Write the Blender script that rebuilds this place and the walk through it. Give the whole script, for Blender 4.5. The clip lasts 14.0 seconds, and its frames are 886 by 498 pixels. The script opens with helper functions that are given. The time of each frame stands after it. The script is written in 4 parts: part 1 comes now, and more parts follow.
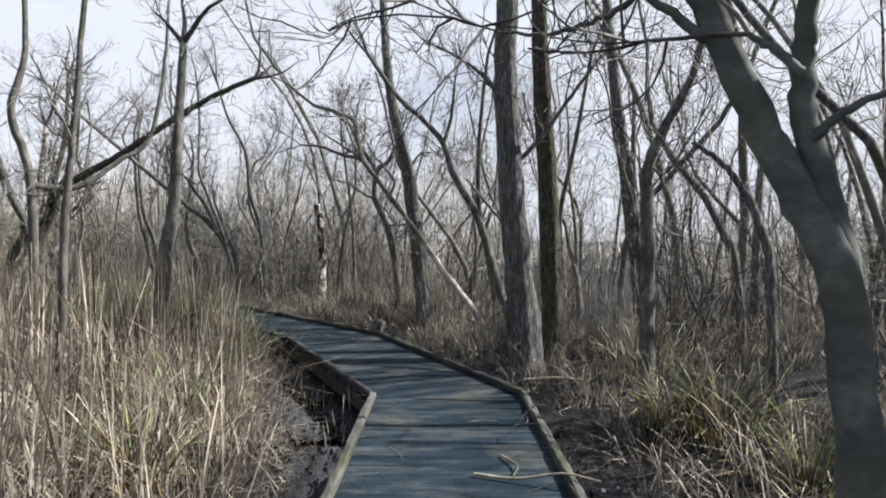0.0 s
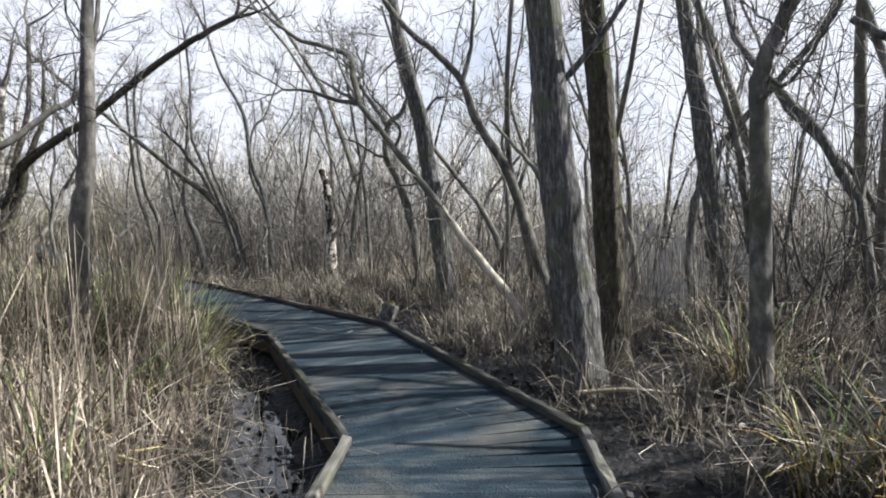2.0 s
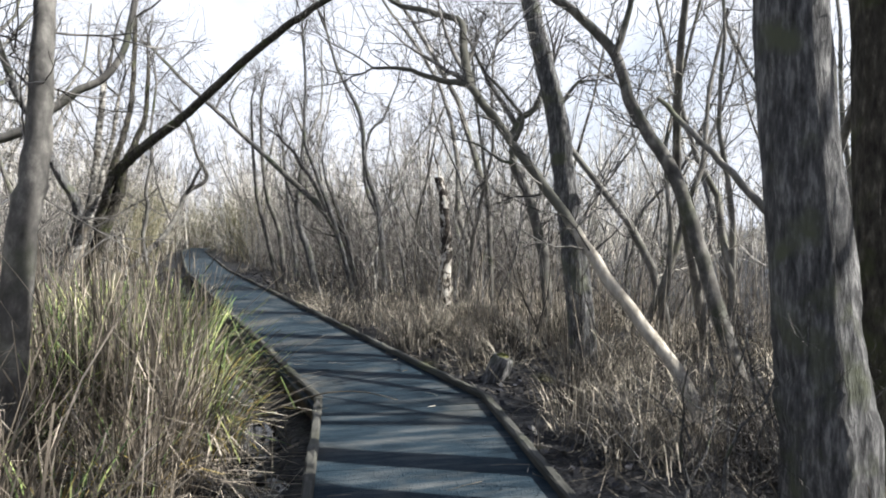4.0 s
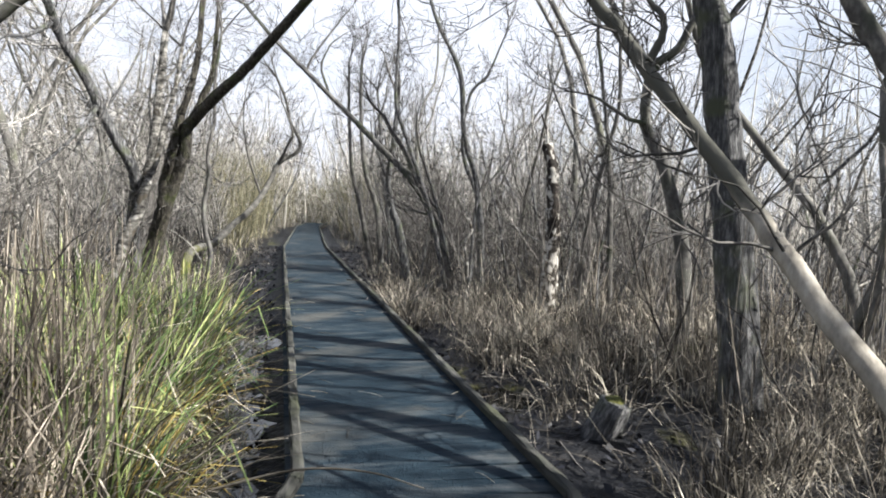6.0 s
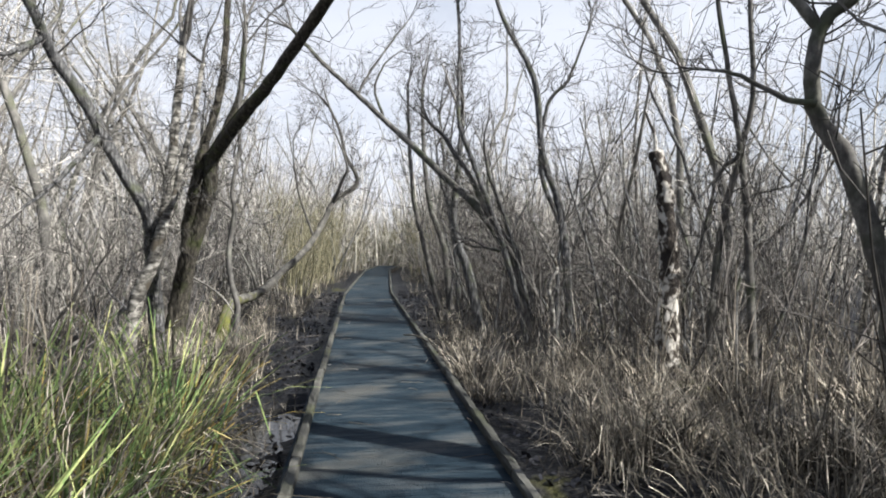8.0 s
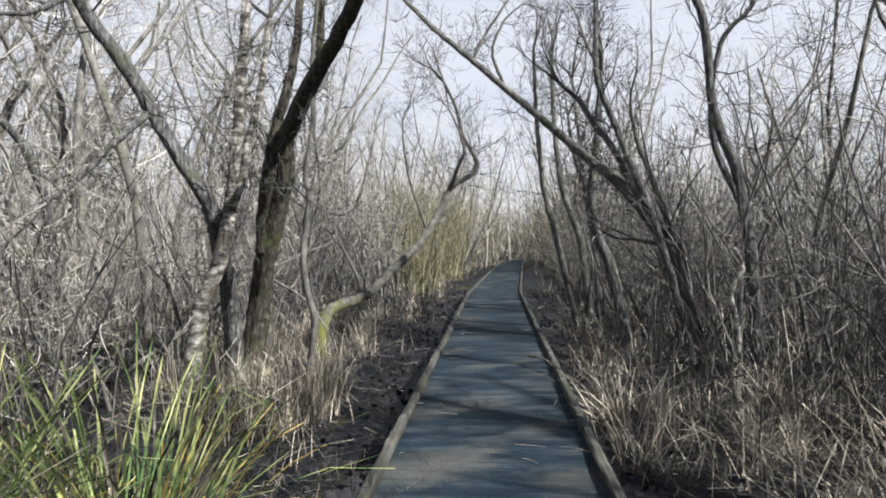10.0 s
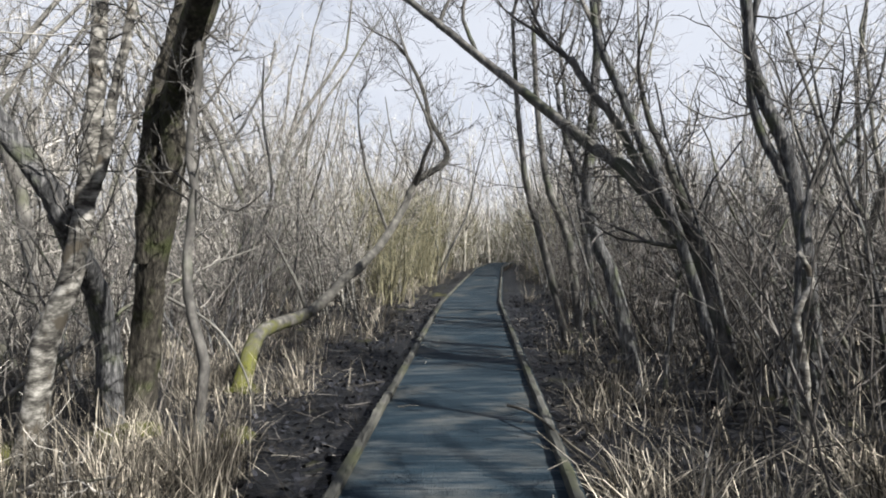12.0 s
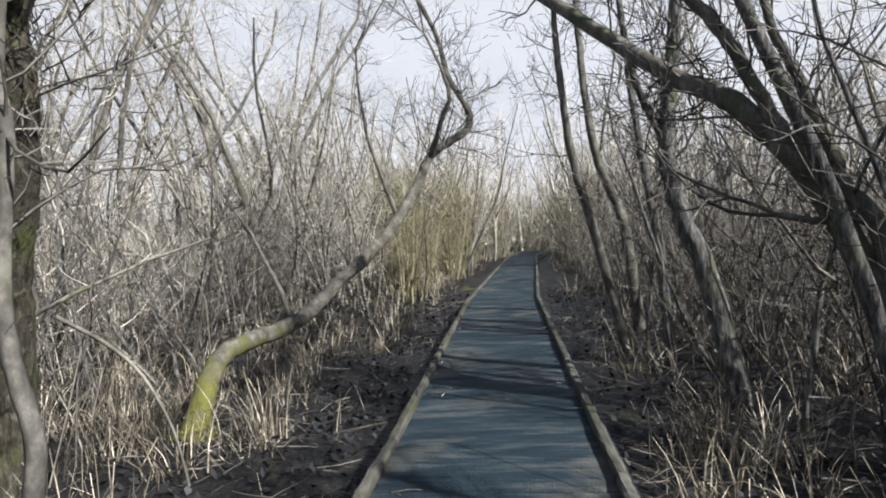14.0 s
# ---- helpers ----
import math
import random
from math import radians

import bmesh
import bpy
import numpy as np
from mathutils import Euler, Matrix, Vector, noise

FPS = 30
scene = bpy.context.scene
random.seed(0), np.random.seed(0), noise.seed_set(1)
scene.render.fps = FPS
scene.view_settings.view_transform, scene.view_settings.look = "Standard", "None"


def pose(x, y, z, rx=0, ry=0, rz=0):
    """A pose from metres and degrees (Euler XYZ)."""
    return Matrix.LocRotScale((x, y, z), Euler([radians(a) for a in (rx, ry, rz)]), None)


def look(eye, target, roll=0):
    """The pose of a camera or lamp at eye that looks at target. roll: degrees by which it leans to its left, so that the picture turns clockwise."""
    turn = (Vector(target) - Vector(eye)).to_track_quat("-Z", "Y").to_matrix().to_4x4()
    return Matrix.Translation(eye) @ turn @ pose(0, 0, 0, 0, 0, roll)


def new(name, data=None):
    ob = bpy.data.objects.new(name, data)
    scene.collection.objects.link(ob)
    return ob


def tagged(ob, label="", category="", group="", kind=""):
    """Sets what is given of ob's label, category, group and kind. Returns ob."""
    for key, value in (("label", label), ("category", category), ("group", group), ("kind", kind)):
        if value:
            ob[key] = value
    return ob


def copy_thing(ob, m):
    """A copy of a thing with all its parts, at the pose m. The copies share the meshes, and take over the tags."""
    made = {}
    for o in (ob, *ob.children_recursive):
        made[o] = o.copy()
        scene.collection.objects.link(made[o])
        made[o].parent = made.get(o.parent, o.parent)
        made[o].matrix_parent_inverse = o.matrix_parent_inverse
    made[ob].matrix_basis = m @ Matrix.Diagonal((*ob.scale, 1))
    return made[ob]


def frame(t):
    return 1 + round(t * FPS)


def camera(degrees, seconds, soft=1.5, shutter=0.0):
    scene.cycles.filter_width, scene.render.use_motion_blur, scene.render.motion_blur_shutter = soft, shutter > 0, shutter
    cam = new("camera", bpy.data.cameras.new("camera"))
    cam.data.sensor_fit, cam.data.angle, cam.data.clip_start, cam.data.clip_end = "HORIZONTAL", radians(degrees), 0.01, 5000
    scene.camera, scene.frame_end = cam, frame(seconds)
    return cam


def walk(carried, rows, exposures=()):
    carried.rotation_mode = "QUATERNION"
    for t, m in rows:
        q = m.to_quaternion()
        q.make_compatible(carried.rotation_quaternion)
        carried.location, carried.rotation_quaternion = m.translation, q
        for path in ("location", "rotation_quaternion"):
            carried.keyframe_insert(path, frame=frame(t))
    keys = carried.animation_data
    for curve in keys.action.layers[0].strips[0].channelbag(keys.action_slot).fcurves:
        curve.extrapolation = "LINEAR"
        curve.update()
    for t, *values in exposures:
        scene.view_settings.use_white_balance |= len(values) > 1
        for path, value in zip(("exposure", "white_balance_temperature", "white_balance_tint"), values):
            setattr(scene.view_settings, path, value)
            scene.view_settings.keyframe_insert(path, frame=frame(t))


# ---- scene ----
cam = camera(69.2, 14.0, soft=1.92)
METRES, EYE, TILT, LEAN, TURN = 15.2, 1.476, -0.8, -0.2, 0.0
ROWS = [
    (0.0, 0.0, 0.0, 0.0, 0.0, 0.0, 0.0),
    (0.5, 0.0059, 0.0372, -0.0008, 2.27, -1.35, 0.82),
    (1.0, 0.006, 0.0707, -0.0025, 0.21, -2.54, 1.02),
    (1.5, 0.0085, 0.1111, -0.0019, 1.37, -1.57, -1.53),
    (2.0, 0.0111, 0.1475, -0.0044, 3.1, -2.64, 1.98),
    (2.5, 0.0127, 0.1887, -0.0025, 2.53, -1.74, 1.57),
    (3.0, 0.0119, 0.2284, -0.0015, 8.85, -2.67, 0.7),
    (3.5, 0.0068, 0.2676, 0.0002, 11.48, -1.43, 2.13),
    (4.0, 0.0073, 0.3101, 0.0008, 15.74, -1.04, -0.24),
    (6.5, -0.028, 0.4845, -0.0001, 28.2, -2.68, -0.92),
    (7.0, -0.0423, 0.5138, -0.0007, 29.5, -0.19, -0.27),
    (7.5, -0.0591, 0.55, -0.0, 30.57, 0.39, 0.24),
    (8.0, -0.0795, 0.5789, -0.0013, 33.45, 0.47, -0.03),
    (8.5, -0.1004, 0.612, -0.0003, 36.68, 1.71, -1.16),
    (9.0, -0.1178, 0.6406, 0.0002, 41.66, 0.45, -0.48),
    (11.5, -0.2115, 0.7716, 0.0014, 46.75, 0.05, 1.15),
    (12.0, -0.2318, 0.7956, 0.0035, 43.84, 0.07, 1.29),
    (12.5, -0.2553, 0.8227, 0.0037, 44.89, 0.26, 2.47),
    (13.0, -0.2788, 0.8459, 0.0029, 44.96, 1.03, 2.84),
    (13.5, -0.3018, 0.8742, 0.0038, 44.13, 0.53, 2.03),
    (14.0, -0.3223, 0.8976, 0.0019, 46.59, -0.76, 2.8),
]
walk(cam, [(t, pose(0, 0, EYE, TILT, LEAN, TURN) @ pose(METRES * x, METRES * y, METRES * z, 90 + pitch, roll, yaw)) for t, x, y, z, yaw, pitch, roll in ROWS],
     exposures=[(0.0, 1.17, 6150, 10), (3.5, 1.5, 6150, 10), (7.3, 1.32, 6120, 10), (9.0, 1.08, 6120, 10), (11.5, 1.04, 6150, 10), (14.0, 1.06, 6250, 10)])

# ---------------------------------------------------------------- light
world = bpy.data.worlds.new("sky")
scene.world = world
world.use_nodes = True
wn, wl = world.node_tree.nodes, world.node_tree.links
wn.clear()
sky = wn.new("ShaderNodeTexSky")
sky.sky_type = "NISHITA"
sky.sun_disc = False
sky.sun_elevation, sky.sun_rotation = radians(41), radians(84)
sky.air_density, sky.dust_density = 1.0, 2.0
cloud_noise = wn.new("ShaderNodeTexNoise")
cloud_noise.inputs["Scale"].default_value = 2.2
cloud_noise.inputs["Detail"].default_value = 7
cloud_at = wn.new("ShaderNodeTexCoord")
cloud_ramp = wn.new("ShaderNodeValToRGB")
cloud_ramp.color_ramp.elements[0].position, cloud_ramp.color_ramp.elements[1].position = 0.17, 0.46
cloud_mix = wn.new("ShaderNodeMixRGB")
cloud_mix.inputs["Color2"].default_value = (7.6, 7.75, 8.25, 1)
background = wn.new("ShaderNodeBackground")
background.inputs["Strength"].default_value = 0.052
world_out = wn.new("ShaderNodeOutputWorld")
wl.new(cloud_at.outputs["Generated"], cloud_noise.inputs["Vector"])
wl.new(cloud_noise.outputs["Fac"], cloud_ramp.inputs["Fac"])
height = wn.new("ShaderNodeSeparateXYZ")
thin = wn.new("ShaderNodeMapRange")
thin.inputs["From Min"].default_value, thin.inputs["From Max"].default_value = 0.32, 0.66
thin.inputs["To Min"].default_value, thin.inputs["To Max"].default_value = 1.0, 0.15
cover = wn.new("ShaderNodeMath")
cover.operation = "MULTIPLY"
wl.new(cloud_at.outputs["Generated"], height.inputs[0])
wl.new(height.outputs["Z"], thin.inputs["Value"])
wl.new(cloud_ramp.outputs["Color"], cover.inputs[0])
wl.new(thin.outputs["Result"], cover.inputs[1])
wl.new(cover.outputs[0], cloud_mix.inputs["Fac"])
wl.new(sky.outputs["Color"], cloud_mix.inputs["Color1"])
wl.new(cloud_mix.outputs["Color"], background.inputs["Color"])
wl.new(background.outputs["Background"], world_out.inputs["Surface"])
sun_data = bpy.data.lights.new("sun", "SUN")
sun_data.energy, sun_data.angle, sun_data.color = 5.0, radians(0.6), (1.0, 0.93, 0.82)
sun = new("sun", sun_data)
sun.matrix_world = look((30, 3.1, 26.2), (0, 0, 0))

# ---------------------------------------------------------------- materials


def ramp_material(name, stops, scale=8.0, stretch=(1, 1, 1), rough=0.85, bump=0.3, bump_scale=None, vary=0.0,
                  patches=None, patch_scale=2.0, patch_from=0.55, patch_to=0.62, depth=0.02, spec=0.3, through_light=0.0):
    """Noise-ramped surface with bump; vary: per-piece lightness change; patches: a second colour in blotches."""
    m = bpy.data.materials.new(name)
    m.use_nodes = True
    n, l = m.node_tree.nodes, m.node_tree.links
    bsdf = n["Principled BSDF"]
    at = n.new("ShaderNodeTexCoord")
    mapping = n.new("ShaderNodeMapping")
    mapping.inputs["Scale"].default_value = stretch
    l.new(at.outputs["Object"], mapping.inputs["Vector"])
    tex = n.new("ShaderNodeTexNoise")
    tex.inputs["Scale"].default_value = scale
    tex.inputs["Detail"].default_value = 8
    tex.inputs["Roughness"].default_value = 0.65
    l.new(mapping.outputs["Vector"], tex.inputs["Vector"])
    ramp = n.new("ShaderNodeValToRGB")
    while len(ramp.color_ramp.elements) < len(stops):
        ramp.color_ramp.elements.new(0.5)
    for e, (p, c) in zip(ramp.color_ramp.elements, stops):
        e.position, e.color = p, (*c, 1)
    l.new(tex.outputs["Fac"], ramp.inputs["Fac"])
    colour = ramp.outputs["Color"]
    if patches:
        spot = n.new("ShaderNodeTexNoise")
        spot.inputs["Scale"].default_value = patch_scale
        spot.inputs["Detail"].default_value = 6
        l.new(at.outputs["Object"], spot.inputs["Vector"])
        edge = n.new("ShaderNodeMapRange")
        edge.inputs["From Min"].default_value, edge.inputs["From Max"].default_value = patch_from, patch_to
        l.new(spot.outputs["Fac"], edge.inputs["Value"])
        mix = n.new("ShaderNodeMixRGB")
        mix.inputs["Color2"].default_value = (*patches, 1)
        l.new(edge.outputs["Result"], mix.inputs["Fac"])
        l.new(colour, mix.inputs["Color1"])
        colour = mix.outputs["Color"]
    if vary:
        geo = n.new("ShaderNodeNewGeometry")
        info = n.new("ShaderNodeObjectInfo")
        add = n.new("ShaderNodeMath")
        add.operation = "ADD"
        l.new(geo.outputs["Random Per Island"], add.inputs[0])
        l.new(info.outputs["Random"], add.inputs[1])
        wrap = n.new("ShaderNodeMath")
        wrap.operation = "FRACT"
        l.new(add.outputs[0], wrap.inputs[0])
        skew = n.new("ShaderNodeMath")
        skew.operation = "POWER"
        skew.inputs[1].default_value = 2.2
        l.new(wrap.outputs[0], skew.inputs[0])
        span = n.new("ShaderNodeMapRange")
        span.inputs["To Min"].default_value, span.inputs["To Max"].default_value = 1 - vary, 1 + 2.2 * vary
        l.new(skew.outputs[0], span.inputs["Value"])
        hsv = n.new("ShaderNodeHueSaturation")
        l.new(span.outputs["Result"], hsv.inputs["Value"])
        l.new(colour, hsv.inputs["Color"])
        colour = hsv.outputs["Color"]
    l.new(colour, bsdf.inputs["Base Color"])
    bsdf.inputs["Roughness"].default_value = rough
    bsdf.inputs["Specular IOR Level"].default_value = spec
    if through_light:
        glow = n.new("ShaderNodeBsdfTranslucent")
        l.new(colour, glow.inputs["Color"])
        both = n.new("ShaderNodeMixShader")
        both.inputs["Fac"].default_value = through_light
        l.new(bsdf.outputs["BSDF"], both.inputs[1])
        l.new(glow.outputs["BSDF"], both.inputs[2])
        l.new(both.outputs["Shader"], n["Material Output"].inputs["Surface"])
    if bump:
        relief = n.new("ShaderNodeBump")
        relief.inputs["Strength"].default_value, relief.inputs["Distance"].default_value = bump, depth
        if bump_scale:
            fine = n.new("ShaderNodeTexNoise")
            fine.inputs["Scale"].default_value = bump_scale
            fine.inputs["Detail"].default_value = 6
            l.new(mapping.outputs["Vector"], fine.inputs["Vector"])
            l.new(fine.outputs["Fac"], relief.inputs["Height"])
        else:
            l.new(tex.outputs["Fac"], relief.inputs["Height"])
        l.new(relief.outputs["Normal"], bsdf.inputs["Normal"])
    return m


bark_rough = ramp_material("furrowed_bark", [(0.32, (0.022, 0.0225, 0.024)), (0.5, (0.085, 0.086, 0.089)), (0.66, (0.235, 0.235, 0.235))],
                           scale=36, stretch=(1, 1, 0.2), bump=1.0, depth=0.03, patches=(0.095, 0.105, 0.072), patch_scale=4.5, patch_from=0.53, patch_to=0.68)
bark_ivy = ramp_material("ivy_grown_bark", [(0.35, (0.02, 0.018, 0.015)), (0.55, (0.07, 0.064, 0.052)), (0.7, (0.17, 0.16, 0.125))],
                         scale=28, stretch=(1, 1, 0.3), bump=1.0, depth=0.04, patches=(0.06, 0.07, 0.028), patch_scale=5.0, patch_from=0.53, patch_to=0.72)
bark_smooth = ramp_material("smooth_grey_bark", [(0.3, (0.034, 0.033, 0.032)), (0.5, (0.092, 0.089, 0.084)), (0.72, (0.25, 0.242, 0.225))],
                            scale=9, stretch=(1, 1, 0.6), bump=0.35, bump_scale=40, depth=0.01, patches=(0.06, 0.072, 0.042), patch_scale=2.2, patch_from=0.5, patch_to=0.75)
bark_willow = ramp_material("smooth_willow_bark", [(0.3, (0.032, 0.037, 0.037)), (0.5, (0.074, 0.083, 0.081)), (0.72, (0.16, 0.168, 0.158))],
                            scale=4, stretch=(1, 1, 1.5), bump=0.25, bump_scale=34, depth=0.008, patches=(0.075, 0.09, 0.06), patch_scale=2.2, patch_from=0.5, patch_to=0.8)
bark_bare = ramp_material("weathered_bare_wood", [(0.3, (0.22, 0.19, 0.14)), (0.5, (0.42, 0.37, 0.28)), (0.7, (0.56, 0.50, 0.39))],
                          scale=14, stretch=(1, 1, 0.4), bump=0.5, depth=0.012, patches=(0.10, 0.11, 0.06), patch_scale=1.4, patch_from=0.5, patch_to=0.66)
bark_birch = ramp_material("mottled_birch_bark", [(0.38, (0.028, 0.026, 0.024)), (0.5, (0.14, 0.135, 0.122)), (0.64, (0.42, 0.41, 0.38))],
                           scale=7, stretch=(1, 1, 2.2), bump=0.4, depth=0.012, patches=(0.08, 0.07, 0.055), patch_scale=6, patch_from=0.57, patch_to=0.64)
bark_snag = ramp_material("peeling_birch_bark", [(0.45, (0.024, 0.020, 0.018)), (0.50, (0.095, 0.08, 0.066)), (0.54, (0.54, 0.52, 0.48))],
                          scale=10, stretch=(1, 1, 0.55), bump=1.0, depth=0.04)
bark_moss = ramp_material("mossy_willow_bark", [(0.3, (0.04, 0.039, 0.036)), (0.5, (0.085, 0.082, 0.075)), (0.7, (0.18, 0.175, 0.155))],
                          scale=10, bump=0.5, depth=0.015, patches=(0.105, 0.11, 0.024), patch_scale=7.0, patch_from=0.02, patch_to=0.16)
twig_mat = ramp_material("twig_bark", [(0.3, (0.04, 0.038, 0.036)), (0.7, (0.16, 0.154, 0.145))], scale=5, bump=0, vary=0.45)
# lit copy of the twig colour: sunshine is painted in as paleness
pale_twig_mat = ramp_material("sun_toned_twigs", [(0.3, (0.14, 0.134, 0.122)), (0.7, (0.44, 0.42, 0.385))], scale=5, bump=0, vary=0.55)
# shaded copy: the darkness under the trees is painted into the colour
brush_mat = ramp_material("shade_toned_brush", [(0.3, (0.03, 0.028, 0.027)), (0.7, (0.18, 0.168, 0.156))], scale=5, bump=0, vary=0.55)
# far twigs: sunlight and haze are put into this pale colour
far_mat = ramp_material("sun_toned_far_twigs", [(0.3, (0.21, 0.20, 0.178)), (0.7, (0.55, 0.525, 0.47))], scale=5, bump=0, vary=0.5)
reed_mat = ramp_material("dead_reed", [(0.34, (0.04, 0.034, 0.027)), (0.49, (0.205, 0.178, 0.143)), (0.64, (0.56, 0.50, 0.42))], scale=1.3, bump=0, vary=0.45, through_light=0.25)
straw_mat = ramp_material("dead_grass", [(0.35, (0.022, 0.02, 0.0175)), (0.49, (0.13, 0.117, 0.096)), (0.62, (0.58, 0.53, 0.44))], scale=1.6, bump=0, vary=0.6, through_light=0.25)
sedge_mat = ramp_material("green_sedge", [(0.35, (0.035, 0.085, 0.035)), (0.47, (0.165, 0.24, 0.085)), (0.61, (0.48, 0.49, 0.22))], scale=2.6, bump=0, vary=0.4, through_light=0.3)
yellow_mat = ramp_material("yellowed_sedge", [(0.35, (0.15, 0.10, 0.028)), (0.5, (0.36, 0.28, 0.085)), (0.66, (0.58, 0.49, 0.22))], scale=2.5, bump=0, vary=0.4, through_light=0.3)
mud_mat = ramp_material("mud_and_litter", [(0.34, (0.005, 0.0055, 0.007)), (0.5, (0.011, 0.012, 0.0145)), (0.66, (0.032, 0.031, 0.031))],
                        scale=5, rough=0.5, spec=0.18, bump=0.8, bump_scale=16, depth=0.06, patches=(0.07, 0.07, 0.022), patch_scale=1.4, patch_from=0.64, patch_to=0.74)
leaf_mat = ramp_material("fallen_leaf", [(0.3, (0.006, 0.0065, 0.0085)), (0.7, (0.03, 0.031, 0.037))], scale=2, bump=0, vary=0.5, rough=0.45, spec=0.2)
moss_mat = ramp_material("moss", [(0.3, (0.03, 0.034, 0.010)), (0.7, (0.11, 0.115, 0.025))], scale=12, bump=0.9, bump_scale=60, depth=0.02)
kerb_mat = ramp_material("weathered_kerb_timber", [(0.3, (0.018, 0.019, 0.0175)), (0.5, (0.048, 0.049, 0.044)), (0.68, (0.14, 0.138, 0.125))],
                         scale=9, stretch=(1, 0.12, 1), bump=0.5, depth=0.008, vary=0.15, patches=(0.06, 0.068, 0.03), patch_scale=1.6, patch_from=0.52, patch_to=0.75)
frame_mat = ramp_material("wet_dark_timber", [(0.3, (0.025, 0.022, 0.018)), (0.7, (0.09, 0.075, 0.06))], scale=9, bump=0.5, rough=0.7)
olive_mat = ramp_material("olive_willow_bark", [(0.3, (0.09, 0.085, 0.055)), (0.7, (0.27, 0.255, 0.165))], scale=5, bump=0, vary=0.4)
bark_wood = ramp_material("lichen_grey_bark", [(0.3, (0.05, 0.048, 0.045)), (0.5, (0.13, 0.126, 0.117)), (0.72, (0.30, 0.288, 0.262))],
                          scale=9, stretch=(1, 1, 0.5), bump=0.4, bump_scale=40, depth=0.01, patches=(0.10, 0.11, 0.062), patch_scale=2.5, patch_from=0.52, patch_to=0.75)
bark_half = ramp_material("half_stripped_wood", [(0.3, (0.18, 0.163, 0.138)), (0.5, (0.34, 0.315, 0.27)), (0.7, (0.50, 0.47, 0.41))],
                          scale=14, stretch=(1, 1, 0.4), bump=0.5, depth=0.012, patches=(0.085, 0.085, 0.072), patch_scale=5.0, patch_from=0.62, patch_to=0.70)


def patch_by_height(m, slope, share):
    """Lets the patches of a bark material begin or end at a height: share of the noise plus slope times the height."""
    n, l = m.node_tree.nodes, m.node_tree.links
    at, parted, total, part_of = n.new("ShaderNodeTexCoord"), n.new("ShaderNodeSeparateXYZ"), n.new("ShaderNodeMath"), n.new("ShaderNodeMath")
    total.operation, part_of.operation = "MULTIPLY_ADD", "MULTIPLY"
    total.inputs[1].default_value, part_of.inputs[1].default_value = slope, share
    edge = [k for k in n if k.type == "MAP_RANGE"][0]
    l.new(edge.inputs["Value"].links[0].from_socket, part_of.inputs[0])
    l.new(at.outputs["Object"], parted.inputs[0])
    l.new(parted.outputs["Z"], total.inputs[0])
    l.new(part_of.outputs[0], total.inputs[2])
    l.new(total.outputs[0], edge.inputs["Value"])


patch_by_height(bark_half, 0.36, 0.3)   # the bark is still on the upper half
patch_by_height(bark_moss, -0.3, 0.5)   # moss grows round the foot


def plank_material():
    """Dark weathered boards under a rusty wire netting; blue shade and pale sun patches are painted into the colour."""
    m = ramp_material("netted_deck_board", [(0.3, (0.008, 0.015, 0.023)), (0.5, (0.019, 0.033, 0.046)), (0.7, (0.09, 0.10, 0.105))],
                      scale=7, stretch=(0.18, 1, 1), bump=0, vary=0.035, rough=0.7, spec=0.08,
                      patches=(0.11, 0.11, 0.10), patch_scale=1.3, patch_from=0.54, patch_to=0.78)
    n, l = m.node_tree.nodes, m.node_tree.links
    # the grain and the painted sun patches run on from board to board
    place, shift = n.new("ShaderNodeObjectInfo"), n.new("ShaderNodeVectorMath")
    local = [k for k in n if k.type == "TEX_COORD"][0].outputs["Object"]
    fed = [k.to_socket for k in local.links]
    l.new(local, shift.inputs[0])
    l.new(place.outputs["Location"], shift.inputs[1])
    for socket in fed:
        l.new(shift.outputs["Vector"], socket)
    at = n.new("ShaderNodeNewGeometry")
    net = n.new("ShaderNodeTexVoronoi")
    net.feature = "DISTANCE_TO_EDGE"
    net.inputs["Scale"].default_value = 38
    l.new(at.outputs["Position"], net.inputs["Vector"])
    wire = n.new("ShaderNodeMapRange")
    wire.inputs["From Min"].default_value, wire.inputs["From Max"].default_value = 0.03, 0.10
    wire.inputs["To Min"].default_value, wire.inputs["To Max"].default_value = 1.0, 0.0
    l.new(net.outputs["Distance"], wire.inputs["Value"])
    relief = n.new("ShaderNodeBump")
    relief.inputs["Strength"].default_value, relief.inputs["Distance"].default_value = 0.7, 0.006
    l.new(wire.outputs["Result"], relief.inputs["Height"])
    l.new(relief.outputs["Normal"], n["Principled BSDF"].inputs["Normal"])
    return m


plank_mat = plank_material()
water_mat = bpy.data.materials.new("still_bog_water")
water_mat.use_nodes = True
water_bsdf = water_mat.node_tree.nodes["Principled BSDF"]
water_bsdf.inputs["Base Color"].default_value = (0.012, 0.012, 0.010, 1)
water_bsdf.inputs["Roughness"].default_value = 0.06
water_ripple = water_mat.node_tree.nodes.new("ShaderNodeTexNoise")
water_ripple.inputs["Scale"].default_value = 7
water_bump = water_mat.node_tree.nodes.new("ShaderNodeBump")
water_bump.inputs["Strength"].default_value, water_bump.inputs["Distance"].default_value = 0.15, 0.02
water_mat.node_tree.links.new(water_ripple.outputs["Fac"], water_bump.inputs["Height"])
water_mat.node_tree.links.new(water_bump.outputs["Normal"], water_bsdf.inputs["Normal"])

# ---------------------------------------------------------------- mesh helpers
rng = np.random.default_rng(7)


